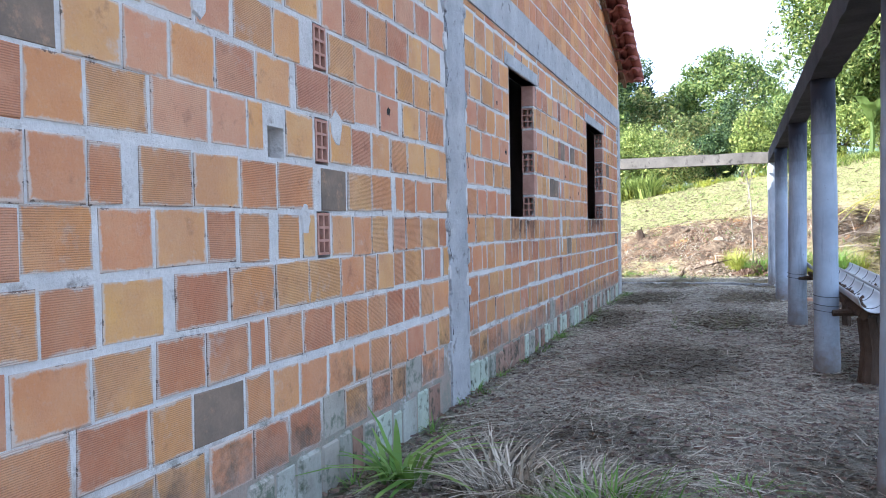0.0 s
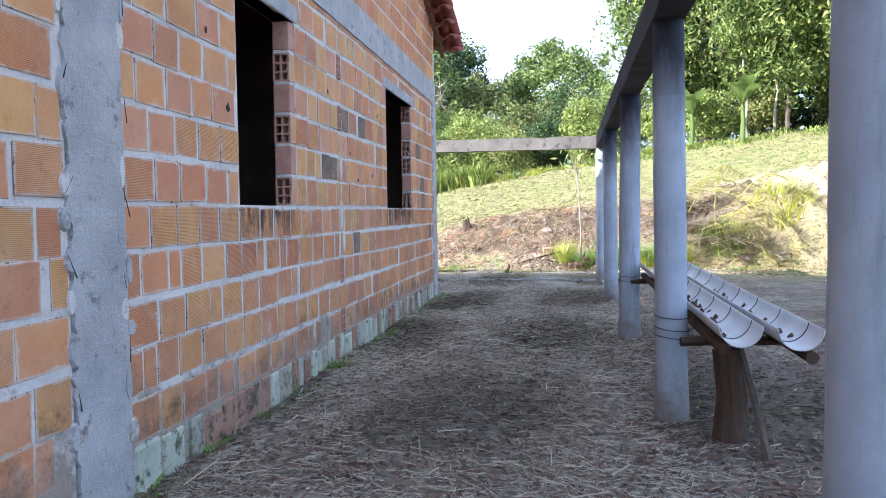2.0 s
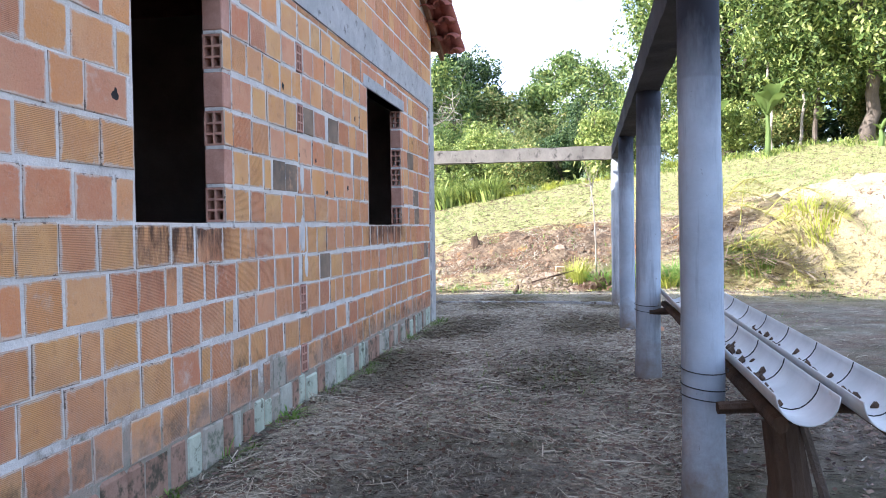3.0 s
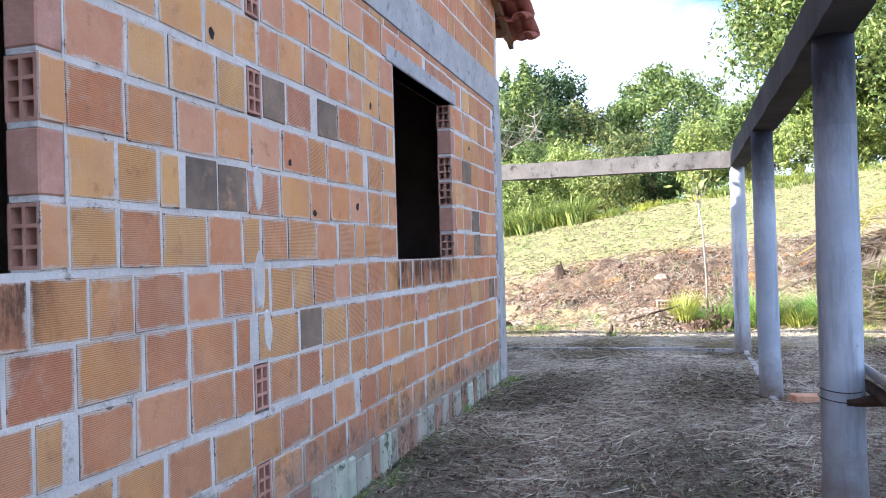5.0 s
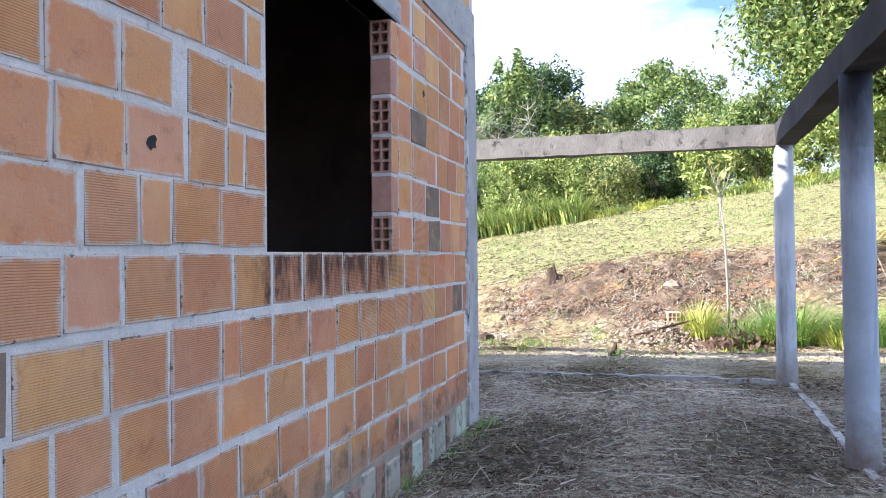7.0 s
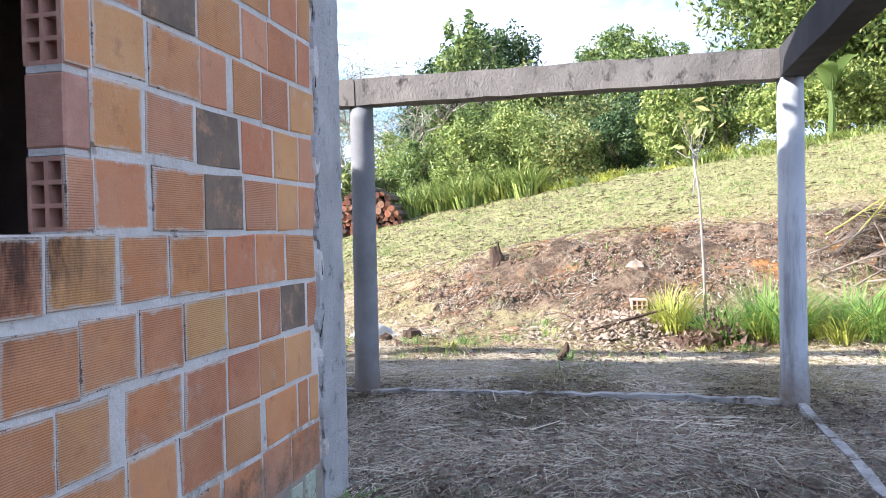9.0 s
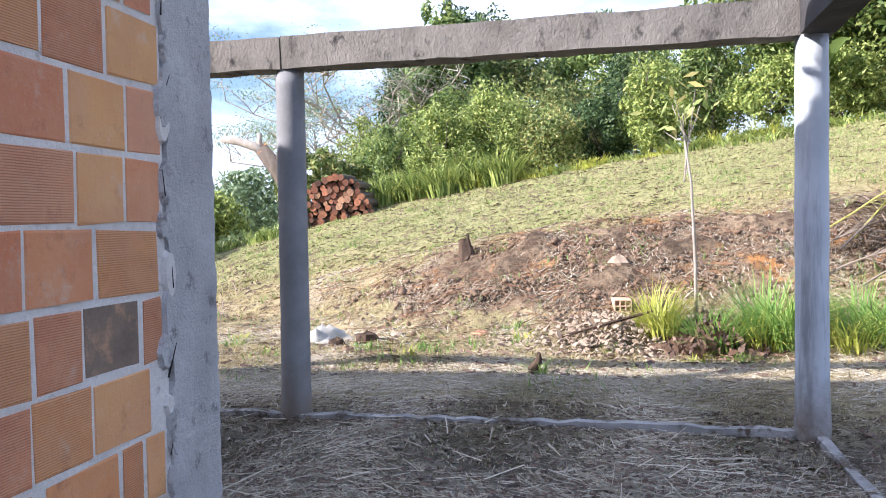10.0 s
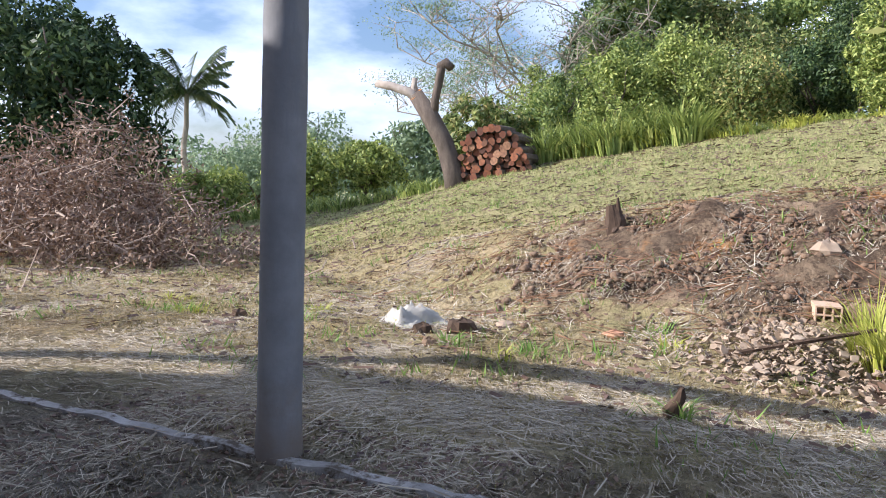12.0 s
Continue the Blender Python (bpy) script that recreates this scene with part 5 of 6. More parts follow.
def in_clumps(x, y):
    d = np.full(x.shape, 9.0)
    for hx, hy in hub:
        d = np.minimum(d, (x - hx) ** 2 + (y - hy) ** 2)
    return np.exp(-d / 0.02)


strewn(7, 22000, (-12, 9), (17.2, 31), (0.03, 0.14), 0.011, 0.03, L_DRY, "dead_leaf_litter", "dark dead leaves and cut stalks on the slope", patchy)
turf(15, 60000, (-12, 10), (17.2, 30), 0.11, 0.008, L_GRASS, "weed_clumps", "darker green weed clumps dotted over the slope", in_clumps)
turf(16, 60000, (-3.5, 2.5), (8.5, 17.6), 0.03, 0.0035, L_TURF, "turf", "thin short grass over the far yard", lambda x, y: smooth(8.5, 13, y) * (0.15 + 0.85 * patchy(x, y)))
turf(13, 9000, (-1.7, 6), (2.2, 17.5), 0.06, 0.004, L_GRASS, "grass_sprigs", "sparse green grass sprigs in the yard", lambda x, y: np.clip(np.sin(1.3 * x + 2) * np.sin(0.8 * y), 0, 1) ** 2)
turf(14, 6000, (-12, 6), (16.8, 20.5), 0.10, 0.006, L_GRASS, "grass_sprigs", "green weeds along the foot of the slope", lambda x, y: np.clip(np.sin(2.1 * x) * np.sin(1.7 * y + 1), 0, 1) ** 1.5)

# ---- trees, shrubs and distance ----


def limb(b, a, c, r0, r1, rs, n=5, bend=0.12, sides=7):
    a, c = Vector(a), Vector(c)
    l = (c - a).length
    pts = [a + (c - a) * k / n + (Vector((rs.uniform(-1, 1), rs.uniform(-1, 1), rs.uniform(-0.4, 1))) * bend * l * math.sin(math.pi * k / n)) for k in range(n + 1)]
    b.tube(pts, [r0 + (r1 - r0) * k / n for k in range(n + 1)], sides, rng=rs)
    return pts


def tree(name, label, x, y, top, radii, leaf, leaves, size, clumps=60, trunk_r=0.25, bark=M_BARK, seed=1, bole=None, spread=0.22, shell=0.72, category="tree", limbs=7):
    """A trunk with limbs that reach into a crown of leaf clumps; top and radii in metres."""
    z0 = gz(x, y)
    rs = random.Random(seed)
    t = thing(name, label, category, (x, y, z0))
    cz = top - z0 - radii[2]
    b = Buf()
    split = bole if bole else max(0.4, (cz - radii[2]) + 0.35 * radii[2])
    pts = limb(b, (0, 0, -0.3), (rs.uniform(-0.3, 0.3), rs.uniform(-0.3, 0.3), split), trunk_r * 1.25, trunk_r * 0.8, rs, 6, 0.05, 10)
    for k in range(limbs):
        a = 2 * math.pi * (k + rs.random()) / limbs
        e = (radii[0] * 0.7 * math.cos(a), radii[1] * 0.7 * math.sin(a), cz + radii[2] * rs.uniform(-0.3, 0.75))
        q = limb(b, pts[-1 - (k % 2)], e, trunk_r * 0.55, trunk_r * 0.1, rs, 5, 0.14)
        for _ in range(2):
            s = q[rs.randint(2, 4)]
            limb(b, s, s + Vector((rs.uniform(-1, 1), rs.uniform(-1, 1), rs.uniform(0, 1))) * radii[0] * 0.4, trunk_r * 0.2, trunk_r * 0.05, rs, 3)
    part("trunk", b, bark, t, smooth=True)
    part("crown", quads("crown", crown_quads(seed, (0, 0, cz), radii, leaves, size, clumps, spread, shell), leaf), leaf, t)
    return t


DOME = "dense dome-shaped green mango tree on the hill"
tree("mango_tree", DOME, 0.0, 57, 13.4, (4.3, 4.0, 4.3), L_MANGO, 18000, 0.22, 70, 0.35, seed=11, spread=0.2)
tree("mango_tree", "dark rounded mango tree behind the shrubs on the hill", -7.6, 53, 13.4, (3.6, 3.4, 4.3), L_DARK, 16000, 0.22, 65, 0.35, seed=12, spread=0.2)
tree("mango_tree", "dark mango tree behind the shrubs on the hill", -11.2, 56, 12.4, (2.8, 3.0, 4.2), L_DARK, 9000, 0.25, 60, 0.3, seed=13)
tree("leafy_tree", "tall spreading leafy tree at the wood's edge", 6.3, 36, 16.5, (4.3, 4.0, 6.0), L_BROAD, 30000, 0.18, 120, 0.3, seed=14, spread=0.2)
tree("leafy_tree", "large leafy tree with a dark trunk at the wood's edge", 9.6, 30.5, 14.9, (4.8, 4.2, 4.9), L_BROAD, 30000, 0.18, 120, 0.2, M_BARK, seed=15, bole=3.4, spread=0.2)
tree("leafy_tree", "leafy tree with bright leaves at the wood's edge", 13.5, 33, 16, (4.6, 4.6, 6.0), L_BROAD, 20000, 0.2, 100, 0.22, M_BARK, seed=16, bole=3.0)
tree("leafy_tree", "dark leafy tree inside the wood", 10.5, 41, 17, (6.5, 4, 7.0), L_DARK, 13000, 0.32, 80, 0.3, seed=17)
tree("vine_tree", "slim tree wrapped in green creepers", -6.6, 41, 10.4, (1.9, 1.9, 4.0), L_MANGO, 9000, 0.2, 55, 0.2, seed=18)
tree("vine_tree", "tree smothered by creepers with yellowing leaves", -4.0, 43, 8.8, (2.0, 1.8, 3.0), L_MID, 7000, 0.2, 45, 0.2, seed=19)

# shrubs along the crest
rs = random.Random(21)
SHRUBS = [(-8.6, 34.5, 2.2, 1.0, L_MID), (-6.9, 34.8, 3.1, 1.3, L_MANGO), (-5.2, 33.8, 2.8, 1.3, L_LIGHT), (-3.6, 34.6, 3.4, 1.4, L_LIGHT), (-1.9, 33.8, 2.2, 1.2, L_MID),
          (-0.5, 35.2, 2.4, 1.3, L_DARK), (1.0, 34.2, 3.0, 1.2, L_LIGHT), (2.6, 34.8, 3.7, 1.2, L_MANGO), (4.2, 33.6, 2.3, 1.2, L_LIGHT), (5.7, 32.6, 2.1, 1.2, L_LIGHT),
          (-5.8, 37.5, 4.2, 1.5, L_MANGO), (-2.6, 38, 3.6, 1.7, L_MID), (0.6, 38.5, 4.4, 1.6, L_DARK), (3.4, 38, 3.4, 1.7, L_MID), (-8.8, 38, 3.8, 1.7, L_LIGHT),
          (8.2, 34.5, 2.2, 1.2, L_MID), (11.5, 35, 2.4, 1.5, L_MID), (-1.2, 46, 4.6, 2.2, L_MID), (3.2, 47, 5.0, 2.2, L_MANGO), (-3.8, 50, 5.0, 2.4, L_LIGHT)]
for k, (x, y, h, r, leaf) in enumerate(SHRUBS):
    tree("shrub", "light green feathery shrub along the crest" if leaf is L_LIGHT else ("dark green shrub along the crest" if leaf is L_DARK else "mixed green shrub along the crest"), x, y, gz(x, y) + h, (r, r, h * 0.5), leaf,
         5600, 0.10 if y < 40 else 0.16, 18 + k % 5, 0.05, seed=30 + k, bole=h * 0.25, spread=0.34, shell=0.6, category="shrub", limbs=5)

# the spreading tree with thin foliage
z0 = gz(-11.5, 41)
t = thing("umbrella_tree", "wide spreading tree with bare grey twigs and thin foliage", "tree", (-10.4, 41, z0 - 0.5))
rs = random.Random(51)
b, tips = Buf(), []
top = Vector((0.6, 0, 3.0))
limb(b, (1.8, 0, -0.3), top, 0.2, 0.13, rs, 5, 0.06, 10)
for k in range(19):
    a = math.pi * (k + rs.random() * 0.7) / 9.5
    e = Vector((5.2 * math.cos(a) - 0.2, 4.0 * math.sin(a), rs.uniform(3.0, 6.8)))
    q = limb(b, top, e, 0.06, 0.02, rs, 6, 0.12, 6)
    for _ in range(9):
        s = q[rs.randint(2, 6)]
        w = s + Vector((rs.uniform(-1, 1) * 1.7, rs.uniform(-1, 1) * 1.5, rs.uniform(0.1, 1.3)))
        q2 = limb(b, s, w, 0.026, 0.013, rs, 3, 0.12, 4)
        tips.append(w)
        for _ in range(4):
            s2 = q2[rs.randint(1, 3)]
            w2 = s2 + Vector((rs.uniform(-1, 1) * 0.8, rs.uniform(-1, 1) * 0.8, rs.uniform(0, 0.6)))
            b.tube([s2, w2], [0.018, 0.009], 3, False)
            tips.append(w2)
part("trunk", b, M_TWIG, t, smooth=True)
nrs = np.random.RandomState(52)
tp = np.array([tuple(p) for p in tips])
keep = tp[(tp[:, 0] < -1.5) | (nrs.rand(len(tp)) < 0.25)]
c = np.repeat(keep, 50, 0) + nrs.normal(0, 1, (len(keep) * 50, 3)) * np.array([0.38, 0.38, 0.12])
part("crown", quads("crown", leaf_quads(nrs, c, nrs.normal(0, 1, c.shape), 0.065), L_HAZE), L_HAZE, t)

for k in range(22):
    tuft("tall_grass", "bright ferny weeds along the crest", -5.2 + 0.5 * k + cn.uniform(-0.2, 0.2), 31.4 + cn.uniform(-0.5, 0.5), 110, cn.uniform(0.25, 0.6), 0.45, L_LIGHT if k % 3 else L_YELLOW, 500 + k, 1.0, 0.018)
tree("round_bush", "dense rounded bush behind the woodpile", -9.3, 33.5, gz(-9.3, 33.5) + 2.5, (1.25, 1.2, 1.2), L_MID, 4500, 0.15, 40, 0.06, seed=61, bole=0.5, category="shrub", limbs=5)

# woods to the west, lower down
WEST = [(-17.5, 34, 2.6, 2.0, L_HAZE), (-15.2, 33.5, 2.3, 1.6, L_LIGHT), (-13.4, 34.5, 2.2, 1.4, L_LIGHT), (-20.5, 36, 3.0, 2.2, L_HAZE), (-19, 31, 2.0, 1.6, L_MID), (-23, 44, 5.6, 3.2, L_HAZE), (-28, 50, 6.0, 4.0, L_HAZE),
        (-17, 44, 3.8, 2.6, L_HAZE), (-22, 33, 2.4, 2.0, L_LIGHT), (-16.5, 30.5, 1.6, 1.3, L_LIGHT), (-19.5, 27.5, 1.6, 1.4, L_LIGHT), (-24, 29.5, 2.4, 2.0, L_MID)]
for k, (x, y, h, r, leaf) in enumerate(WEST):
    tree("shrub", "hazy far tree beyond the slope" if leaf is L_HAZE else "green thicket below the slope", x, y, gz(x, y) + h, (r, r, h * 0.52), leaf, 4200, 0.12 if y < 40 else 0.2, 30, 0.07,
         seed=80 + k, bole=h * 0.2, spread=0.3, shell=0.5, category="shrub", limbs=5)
far = []
frs = np.random.RandomState(70)
for k in range(34):
    a = radians(-75 + 3.1 * k)
    d = frs.uniform(95, 150)
    h = frs.uniform(5, 9)
    x, y = d * math.sin(a), 12 + d * math.cos(a)
    far.append(crown_quads(700 + k, (x, y, gz(x, y) + h * 0.55), (h * 0.9, h * 0.9, h * 0.55), 900, 0.75, 26, 0.3, 0.5))
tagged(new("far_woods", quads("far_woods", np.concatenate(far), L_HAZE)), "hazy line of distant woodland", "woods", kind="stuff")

tree("dark_tree", "big dark green tree beyond the brush heap", -18.9, 25.5, 6.4, (3.0, 3.4, 3.8), L_DARK, 16000, 0.17, 60, 0.25, seed=101, spread=0.22)
tree("dark_tree", "dark green tree beyond the brush heap", -16.3, 26.2, 5.2, (1.9, 2.2, 3.0), L_DARK, 9000, 0.16, 55, 0.18, seed=102)
tree("dark_tree", "big dark green tree beside the brush heap", -22.5, 24.0, 4.4, (3.4, 3.2, 2.9), L_DARK, 8000, 0.22, 60, 0.25, seed=103)


def frond_quads(rs, base, yaw, rise, length, leaflets=34, width=0.5, sag=1.0, thin=0.045):
    """One palm frond: midrib points and its leaflets as quads."""
    mid, out = [], []
    d = Vector((math.cos(yaw), math.sin(yaw), 0))
    side = Vector((-d.y, d.x, 0))
    for k in range(leaflets):
        q = k / (leaflets - 1)
        p = Vector(base) + d * length * q * (1 - 0.15 * q) + Vector((0, 0, rise * length * q - sag * length * 0.55 * q * q))
        mid.append(p)
        if q > 0.12:
            l = width * math.sin(math.pi * (0.12 + 0.86 * q)) ** 0.6
            for s in (-1, 1):
                e = p + side * s * l * 0.8 + d * l * 0.45 + Vector((0, 0, -l * rs.uniform(0.25, 0.75)))
                w = d * thin
                out.append([p - w, p + w, e + w * 0.3, e - w * 0.3])
    return mid, out


def palm(x, y, height, fl, seed, leaf):
    z0 = gz(x, y)
    rs = random.Random(seed)
    t = thing("coconut_palm", "tall slim coconut palm with drooping fronds", "palm tree", (x, y, z0))
    b = Buf()
    limb(b, (0, 0, -0.3), (0.3, 0, height), 0.2, 0.12, rs, 8, 0.02, 8)
    part("trunk", b, M_PALE_BARK, t, smooth=True)
    for k in range(30):
        mid, out = frond_quads(rs, (0.3, 0, height), k * 2.4 + rs.random(), rs.uniform(0.1, 1.5), fl * rs.uniform(0.85, 1.1), 34, 0.7, rs.uniform(0.9, 1.6), 0.07)
        f = part("frond", quads("frond", np.array([[tuple(v) for v in q] for q in out]), leaf), leaf, t)
        part("midrib", Buf().tube(mid[::5], 0.025, 4), leaf, f)


palm(-32.5, 45.5, gz(0, 0) + 5.7 - gz(-31.5, 45.5), 3.1, 5, L_COCO)

# brush heap of cut dry branches
z0 = gz(-10.6, 21.4)
t = thing("brush_heap", "heap of cut dry brown branches and dead leaves", "brush heap", (-10.6, 21.4, z0))
rs = random.Random(111)
b, tips = Buf(), []
for k in range(1000):
    x, y = rs.gauss(-0.6, 1.7), rs.gauss(0, 1.0)
    h = (1.55 + 0.3 * math.sin(2.6 * x)) * math.exp(-((x + 0.6) / 2.9) ** 2 - (y / 1.6) ** 2) + 0.75 * math.exp(-((x - 0.25) / 0.6) ** 2)
    p = Vector((x, y, rs.uniform(-0.1, h)))
    e = p + Vector((rs.uniform(-1, 1), rs.uniform(-0.8, 0.8), rs.uniform(-0.25, 0.75))) * rs.uniform(0.4, 1.0)
    pts = limb(b, p, e, rs.uniform(0.006, 0.021), 0.005, rs, 3, 0.3, 4)
    tips += pts[1:]
tagged(part("brushwood", b, M_BRUSH, t), kind="stuff")
nrs = np.random.RandomState(112)
tp = np.array([tuple(p) for p in tips])
c = np.repeat(tp, 10, 0) + nrs.normal(0, 0.10, (len(tp) * 10, 3))
tagged(part("dead_leaves", quads("dead_leaves", leaf_quads(nrs, c, nrs.normal(0, 1, c.shape), 0.055), L_BRUSH), L_BRUSH, t), kind="stuff")

# banana plants and broad leaves at the wood's edge


def banana(x, y, h, seed, n=6):
    z0 = gz(x, y)
    rs = random.Random(seed)
    t = thing("banana_plant", "banana plant with broad upright bright green leaves", "banana plant", (x, y, z0))
    part("stem", Buf().tube([(0, 0, -0.1), (0.03, 0, h * 0.3), (0, 0.02, h * 0.55)], [0.1, 0.085, 0.05], 8), L_BANANA, t)
    for k in range(n):
        a = k * 2.4 + rs.random()
        l, w = h * rs.uniform(0.4, 0.55), h * 0.10
        up, b = rs.uniform(1.3, 2.3), Buf()
        d = Vector((math.cos(a), math.sin(a), 0))
        s = Vector((-d.y, d.x, 0))
        for j in range(9):
            q = j / 8
            p = Vector((0, 0, h * 0.5)) + d * l * q * 0.6 + Vector((0, 0, l * (up * q - 0.9 * q * q) * 0.75))
            ww = w * math.sin(math.pi * min(1, 0.06 + 0.92 * q)) ** 0.7
            b.v += [tuple(p - s * ww + Vector((0, 0, ww * 0.35))), tuple(p), tuple(p + s * ww + Vector((0, 0, ww * 0.35)))]
            if j:
                m = 3 * (j - 1)
                b.f += [(m, m + 1, m + 4, m + 3), (m + 1, m + 2, m + 5, m + 4)]
        part("leaf", b, L_BANANA, t, smooth=True)


banana(6.3, 29.8, 2.7, 1, 8)
banana(4.9, 31.5, 2.4, 2, 8)
banana(9.3, 28.6, 0.9, 4)

# slim stems in the shade under the wood's edge
rs = random.Random(140)
for x, y, h in ((7.6, 31.0, 2.6), (8.3, 31.6, 3.0), (10.9, 30.6, 2.8), (11.6, 31.2, 2.4), (12.4, 30.4, 2.6), (7.0, 32.0, 3.2), (10.3, 32.0, 3.0)):
    z = gz(x, y)
    b = Buf()
    limb(b, (x, y, z - 0.2), (x + rs.uniform(-0.3, 0.3), y, z + h), rs.uniform(0.05, 0.11), 0.04, rs, 5, 0.04, 7)
    solo("slim_trunk", b, M_PALE_BARK if rs.random() < 0.25 else M_BARK, "slim trunk standing under the trees", "tree", group="slim trunks")

# ---- clay blocks of the long wall ----
BRICK_H = 0.194
LENGTHS = (0.10, 0.13, 0.17, 0.20, 0.22, 0.235, 0.25, 0.265, 0.29)
M_BRICK_DARK = mottled("overburnt_clay", (0.12, 0.10, 0.085), (0.33, 0.24, 0.17), 3.5, 60, 0.92, (0.50, 0.30, 0.18), (0.54, 0.72))
M_STAINED = mottled("stained_block", (0.33, 0.30, 0.25), (0.5, 0.45, 0.38), 4, 60, 0.93, (0.15, 0.17, 0.12), (0.5, 0.62), 0.6, 0.008)


def block_verts(l, h, rs, deep=0.02, c=0.0035):
    """A block seen from the front: outline, chamfer and face, along +y and +z, facing +x."""
    e = lambda a: rs.uniform(-a, a)
    back = [(-deep, 0, 0), (-deep, l, 0), (-deep, l, h), (-deep, 0, h)]
    rim = [(-c, e(0.004), e(0.007)), (-c, l + e(0.004), e(0.007)), (-c, l + e(0.004), h + e(0.007)), (-c, e(0.004), h + e(0.007))]
    mid = [(-c * 0.3, 0.5 * l, -0.002 + e(0.003)), (-c * 0.3, 0.5 * l, h + e(0.003))]
    k = 1.1 * c
    face = [(e(0.0012), k + e(0.003), k + e(0.003)), (e(0.0012), l - k + e(0.003), k + e(0.003)), (e(0.0012), l - k + e(0.003), h - k + e(0.003)), (e(0.0012), k + e(0.003), h - k + e(0.003))]
    faces = [(i, (i + 1) % 4, 4 + (i + 1) % 4, 4 + i) for i in range(4)] + [(4 + i, 4 + (i + 1) % 4, 8 + (i + 1) % 4, 8 + i) for i in range(4)] + [(8, 9, 10, 11)]
    return back + rim + face, faces


BLOCKS = {}


def block_mesh(l, v, mat):
    key = (l, v, mat.name)
    if key not in BLOCKS:
        BLOCKS[key] = Buf().add(*block_verts(l, BRICK_H, random.Random(int(l * 1000) * 7 + v))).mesh("brick", mat)
    return BLOCKS[key]


def vent_buf(w, h, deep, cols_=2, rows_=3, wall=0.012):
    """A hollow block seen end on: a lattice of thin clay walls, facing +x, along +y and +z."""
    b = Buf()
    for j in range(cols_ + 1):
        y = j * (w - wall) / cols_
        b.box(-deep, y, 0, 0, y + wall, h)
    for i in range(rows_ + 1):
        z = i * (h - wall) / rows_
        for j in range(cols_):
            y = j * (w - wall) / cols_
            b.box(-deep, y + wall, z, -0.001, y + (w - wall) / cols_, z + wall)
    return b


DARK = [(9.09, 1.01), (8.68, 2.1), (9.2, 2.12), (8.32, 1.68), (8.1, 1.67), (3.32, 1.45), (2.44, 0.59), (13.0, 1.05), (12.45, 1.75), (12.3, 1.51), (12.2, 2.1), (1.6, 1.9)]
HOLES = [(6.03, 2.26), (6.28, 1.89), (8.18, 2.27), (9.85, 2.28), (8.8, 1.82), (9.05, 1.59), (12.21, 2.33), (9.61, 1.65), (4.3, 1.45), (3.9, 1.9)]


def stretches(z0, z1, bay):
    """The runs of wall to be filled with blocks in one course."""
    out = [(Y0 + 0.01, 4.83)] if bay == 1 else [(5.22, 13.25)]
    course = round((0.5 * (z0 + z1) - SILL) / COURSE - 0.5)
    gaps = [(a, c, 0.010, 0.010) for a, c, ks in STRIPS if course in ks]
    if z1 > SILL + 0.01 and z0 < WTOP - 0.01:
        gaps += [(a, c, 0.004, JAMB + 0.004) for a, c in WINDOWS]
    for a, c, before, after in gaps:
        cut = []
        for p, q in out:
            if q <= a or p >= c:
                cut.append((p, q))
            else:
                cut += [(p, a - before), (c + after, q)]
        out = cut
    return out


rb = random.Random(77)
joined = {1: Buf(), 2: Buf()}
for bay, parent in ((1, BAY1), (2, BAY2)):
    for k in range(-5, 8):
        z = SILL + k * COURSE + 0.010
        if z > RING0 - 0.03:
            continue
        h_top = min(BRICK_H, RING0 - z - 0.006)
        wave = rb.random() * 6
        for p, q in stretches(z, z + BRICK_H, bay):
            y = p + rb.uniform(0, 0.01)
            while y < q - 0.06:
                l = rb.choice(LENGTHS[3:] if rb.random() < 0.86 else LENGTHS[:3])
                left = q - y
                if left < l or left - l < 0.09:
                    fit_l = [v for v in LENGTHS if v <= left]
                    if not fit_l:
                        break
                    l = fit_l[-1]
                zz = z + 0.009 * math.sin(0.9 * y + wave) + rb.uniform(-0.004, 0.004)
                cy, cz = y + l / 2, z + 0.5 * BRICK_H
                dark = any(abs(cy - a) < 0.13 and abs(cz - c) < 0.11 for a, c in DARK)
                near = (1.3 < y) if bay == 1 else (y < 12.2)
                turn = rb.uniform(-0.9, 0.9)
                out_x = WX + rb.uniform(-0.0025, 0.0035)
                if h_top < BRICK_H - 0.001 or not (near or dark):
                    vs, fs = block_verts(l, h_top, rb)
                    joined[bay].add([(WX + v[0], y + v[1], z + v[2]) for v in vs], fs)
                else:
                    lot = rb.random() + 0.22 * math.sin(1.3 * y + 2.1 * k)
                    if k < 1:
                        mat = M_RED if lot < 0.5 else (M_TAN if lot < 0.82 else M_BRICK)
                    else:
                        mat = M_OCHRE if lot < 0.42 else (M_ROSE if lot < 0.75 else M_BRICK)
                    mat = M_BRICK_DARK if dark else (M_STAINED if k == -5 and rb.random() < 0.1 else mat)
                    ob = part("brick", block_mesh(l, rb.randrange(4), mat), mat, parent, m=pose(out_x, y, zz, turn, 0, 0))
                    for a, c in HOLES:
                        if y + 0.03 < a < y + l - 0.03 and z < c < z + BRICK_H:
                            # no real opening: a black disc paints the hole's shade on the face
                            hole = Buf().tube([(0.0012, a - y, c - zz), (-0.002, a - y, c - zz)], [rb.uniform(0.016, 0.024), 0.015], 11, wobble=0.75, rng=rb)
                            part("knocked_hole", hole, M_BLACK, ob, "black disc for the dark inside a knocked hole")
                y += l + (rb.uniform(0.006, 0.023) if rb.random() < 0.92 else rb.uniform(0.045, 0.08))
    tagged(part("bricks", joined[bay], M_BRICKS, parent), kind="stuff")

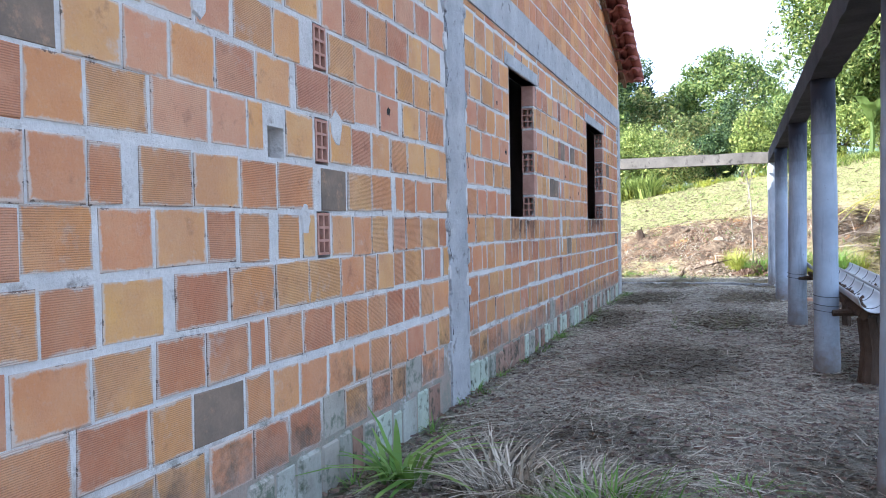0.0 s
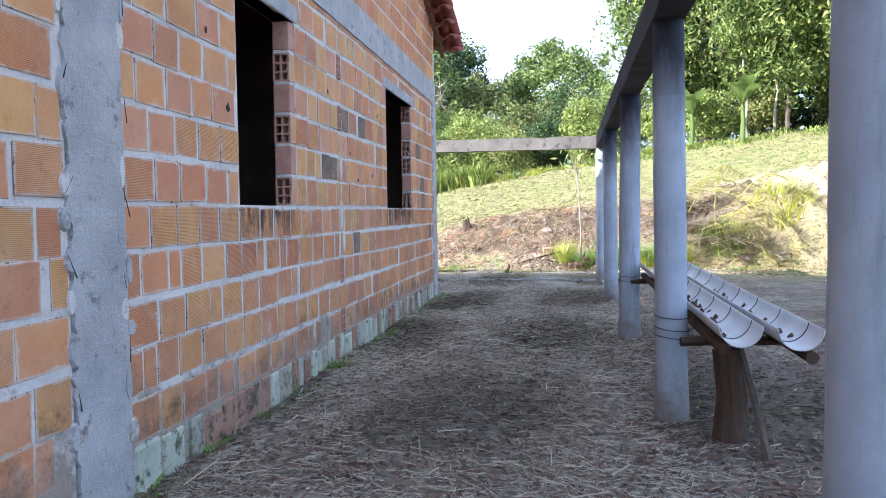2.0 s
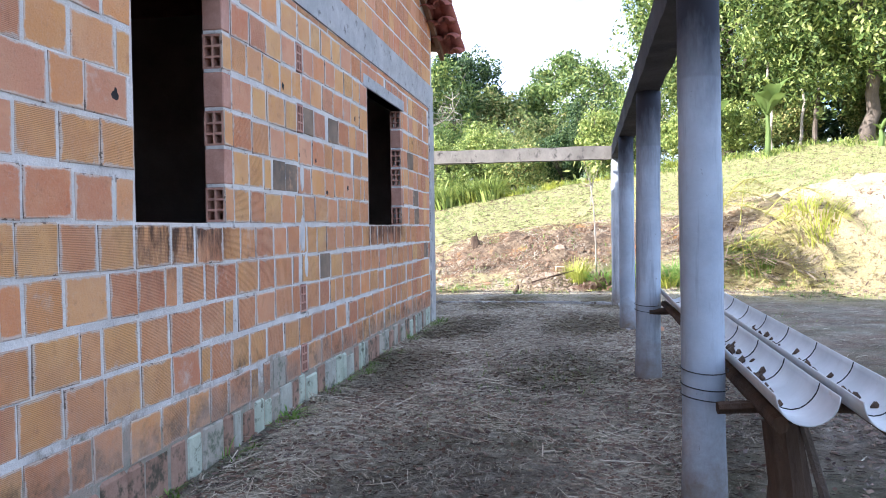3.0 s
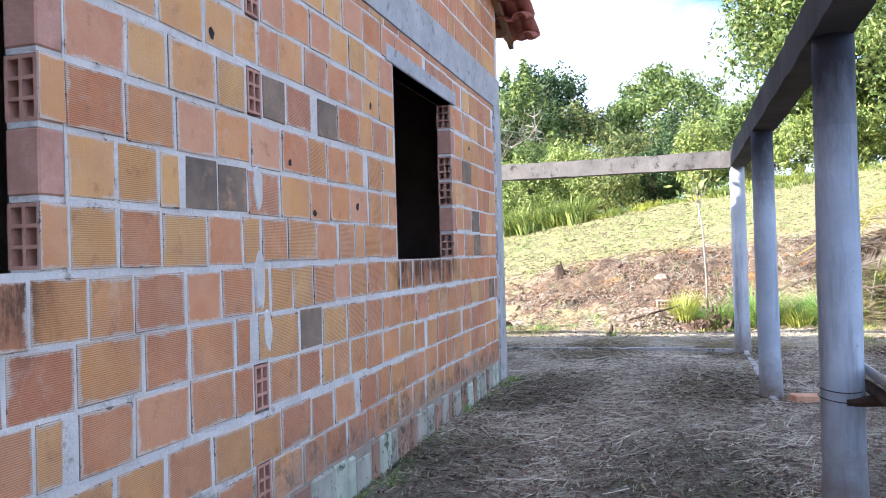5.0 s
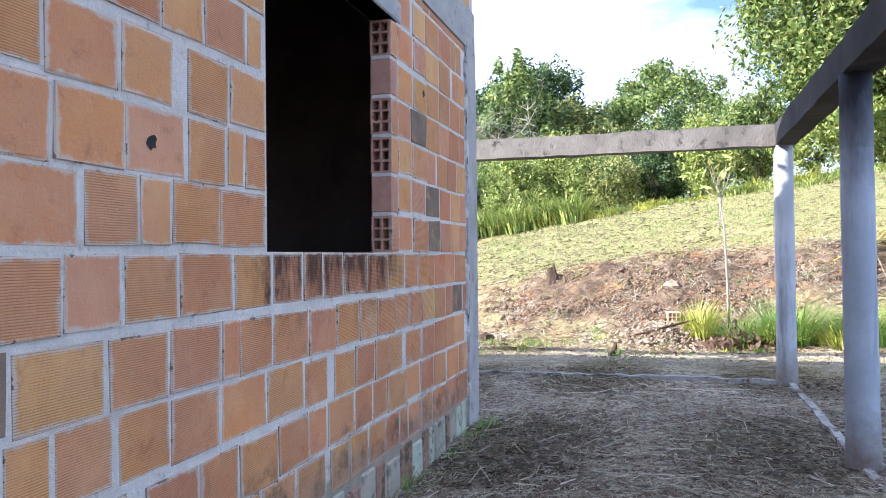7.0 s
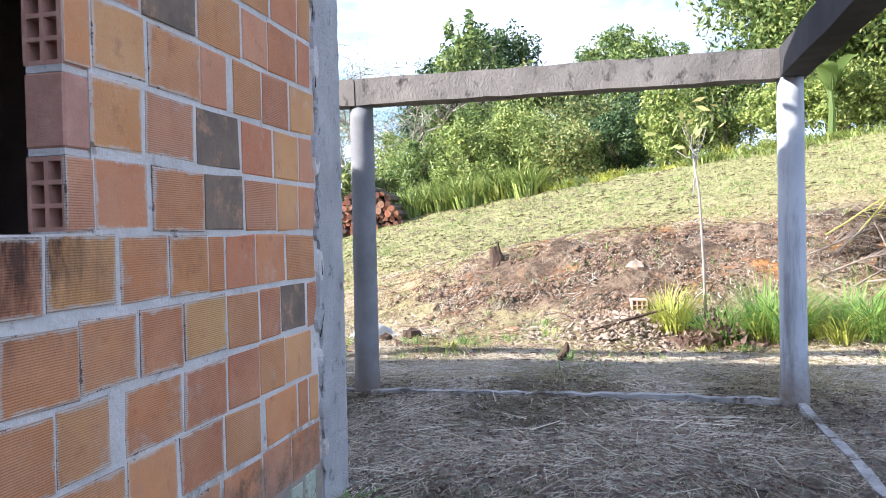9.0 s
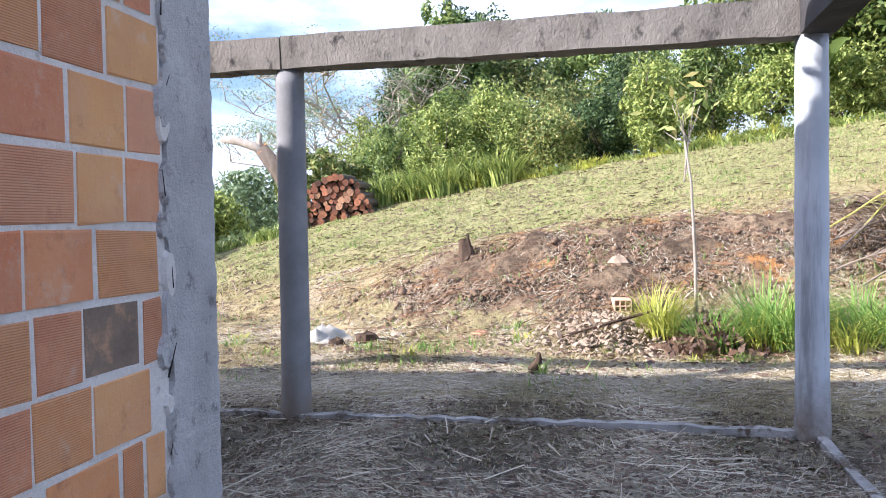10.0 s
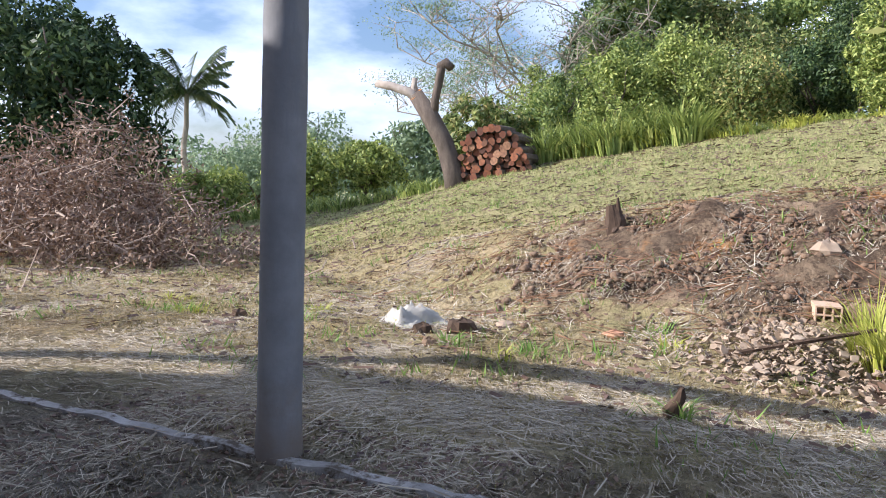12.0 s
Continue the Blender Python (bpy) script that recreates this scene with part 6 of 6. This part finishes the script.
# hollow blocks laid end on, the gap left in the wall, and mortar between them
for sy0, sy1, courses in STRIPS:
    bay = BAY1 if sy0 < 5 else BAY2
    for k in courses:
        z = SILL + k * COURSE
        if sy0 < 3:
            part("mortar_patch", Buf().box(WX - DEEP, sy0, z + 0.13, WX - 0.004, sy1, z + COURSE), M_MORTAR, bay)
        else:
            part("hollow_block", vent_buf(0.112, BRICK_H, 0.11), M_DARK_HOLE, bay, "clay block laid end on, its hollows showing", m=pose(WX, sy0 + 0.004, z + 0.014))
for y, z, l, h in ((8.5, 1.68, 0.09, 0.22), (8.5, 1.27, 0.10, 0.3), (3.3, 1.74, 0.13, 0.17), (3.0, 1.3, 0.08, 0.15), (8.55, 1.05, 0.08, 0.2), (2.3, 2.1, 0.1, 0.2)):
    patch = Buf()
    n = 11
    rim = [(0.5 * l * rb.uniform(0.7, 1.15) * math.cos(2 * math.pi * i / n), 0.5 * h * rb.uniform(0.75, 1.15) * math.sin(2 * math.pi * i / n)) for i in range(n)]
    patch.v = [(WX - 0.004, y + p, z + q) for p, q in rim] + [(WX + 0.006, y + 0.85 * p, z + 0.9 * q) for p, q in rim]
    patch.f = [(i, (i + 1) % n, n + (i + 1) % n, n + i) for i in range(n)] + [tuple(range(n, 2 * n))]
    part("mortar_patch", patch, M_MORTAR, BAY1 if y < 5 else BAY2, "rough grey mortar smear")

# daubs of mortar over the edges of the columns, and black slivers painting shaded cracks
for edge, n_ in ((4.84, 14), (5.21, 14), (13.26, 18)):
    host = BAY1 if edge < 5 else BAY2
    for q in range(n_):
        y, z = edge + rb.uniform(-0.03, 0.03), 0.25 + 2.6 * (q + rb.random()) / n_
        l, h, m_ = rb.uniform(0.04, 0.09), rb.uniform(0.06, 0.2), 16
        rim = [(0.5 * l * rb.uniform(0.8, 1.15) * math.cos(2 * math.pi * i / m_), 0.5 * h * rb.uniform(0.85, 1.1) * math.sin(2 * math.pi * i / m_)) for i in range(m_)]
        lift = rb.uniform(0.012, 0.0155)
        patch = Buf()
        patch.v = [(WX - 0.004, y + p, z + r_) for p, r_ in rim] + [(WX + lift, y + 0.8 * p, z + 0.85 * r_) for p, r_ in rim]
        patch.f = [(i, (i + 1) % m_, m_ + (i + 1) % m_, m_ + i) for i in range(m_)] + [tuple(range(m_, 2 * m_))]
        part("mortar_patch", patch, M_CONCRETE if q % 3 else M_MORTAR, host, "rough grey mortar daub")
        if q % 2:
            sliver = Buf().tube([(WX + 0.0135, edge + rb.uniform(-0.035, 0.035), z + 0.09), (WX + 0.0135, edge + rb.uniform(-0.035, 0.035), z + 0.09 + rb.uniform(0.05, 0.14))], [rb.uniform(0.0015, 0.003), 0.001], 5, wobble=0.6, rng=rb)
            part("crack", sliver, M_BLACK, host, "black sliver for the shade in a crack along the column")

# window jambs: hollow ends and closed ends in turn
for (a, c), order in zip(WINDOWS, ("vbvbvb", "vbvvbv")):
    for k, kind_ in enumerate(order):
        z = SILL + k * COURSE
        if kind_ == "v":
            part("hollow_block", vent_buf(TH - 0.012, BRICK_H, JAMB - 0.01), M_DARK_HOLE, BAY2, "clay block laid end on, its hollows showing", m=pose(WX - TH + 0.006, c + 0.004, z + 0.008, 0, 0, -90))
            part("mortar_patch", Buf().box(WX - TH + 0.01, c + JAMB - 0.008, z, WX - 0.012, c + JAMB, z + COURSE), M_MORTAR, BAY2)
            part("brick", block_mesh(0.10, k % 4, M_BRICK), M_BRICK, BAY2, m=pose(WX, c + 0.005, z + 0.008))
        else:
            part("brick", Buf().chamfer_box(WX - TH + 0.006, c + 0.002, z + 0.008, WX - 0.002, c + JAMB, z + 0.203, 0.006), M_DARK_HOLE, BAY2, "closed end of a clay block")
        part("mortar_patch", Buf().box(WX - TH + 0.012, c + 0.006, z - 0.011, WX - 0.008, c + JAMB, z + 0.008), M_MORTAR, BAY2)

M_FOOT = mottled("damp_block", (0.24, 0.13, 0.09), (0.42, 0.28, 0.21), 4, 50, 0.93, (0.10, 0.085, 0.06), (0.5, 0.6), 0.7, 0.008)
# foundation course: rendered blocks, mossy and chipped
M_LICHEN = mottled("lichen_block", (0.36, 0.40, 0.31), (0.60, 0.64, 0.53), 5, 60, 0.94, (0.10, 0.10, 0.07), (0.54, 0.64), 0.7, 0.01)
ym = 1.0
PLINTH = thing("baseboard", "damp greenish rendered footing along the wall", "footing", kind="structure")
while ym < 13.15:
    l = rb.uniform(0.10, 0.24)
    if not (4.6 < ym < 5.22):
        t0 = rb.uniform(-0.005, 0.008)
        part("footing_block", Buf().chamfer_box(WX - 0.05, ym, -0.15, WX + 0.004 + t0, min(ym + l, 13.18), 0.27 + rb.choice((0.0, 0.0, 0.0, -0.035)) + rb.uniform(-0.012, 0.004), 0.016), rb.choice((M_PLINTH, M_LICHEN, M_LICHEN, M_STAINED, M_FOOT, M_FOOT)), PLINTH)
    ym += l + rb.uniform(0.004, 0.014)

# gable courses
gb = Buf()
for k in range(0, 16):
    z = RING1 + 0.012 + k * COURSE
    reach = EAVE_Y - (z + BRICK_H + 0.06 - EAVE_Z) / PITCH
    hi = min(Y1, reach)
    y = max(Y0, 2 * RIDGE_Y - hi) + rb.uniform(0, 0.1)
    while y < hi - 0.1:
        l = min(rb.choice(LENGTHS[3:]), hi - y)
        vs, fs = block_verts(l, BRICK_H, rb)
        gb.add([(WX + v[0], y + v[1], z + v[2]) for v in vs], fs)
        y += l + rb.uniform(0.012, 0.022)
tagged(part("bricks", gb, M_BRICKS, GABLE), kind="stuff")
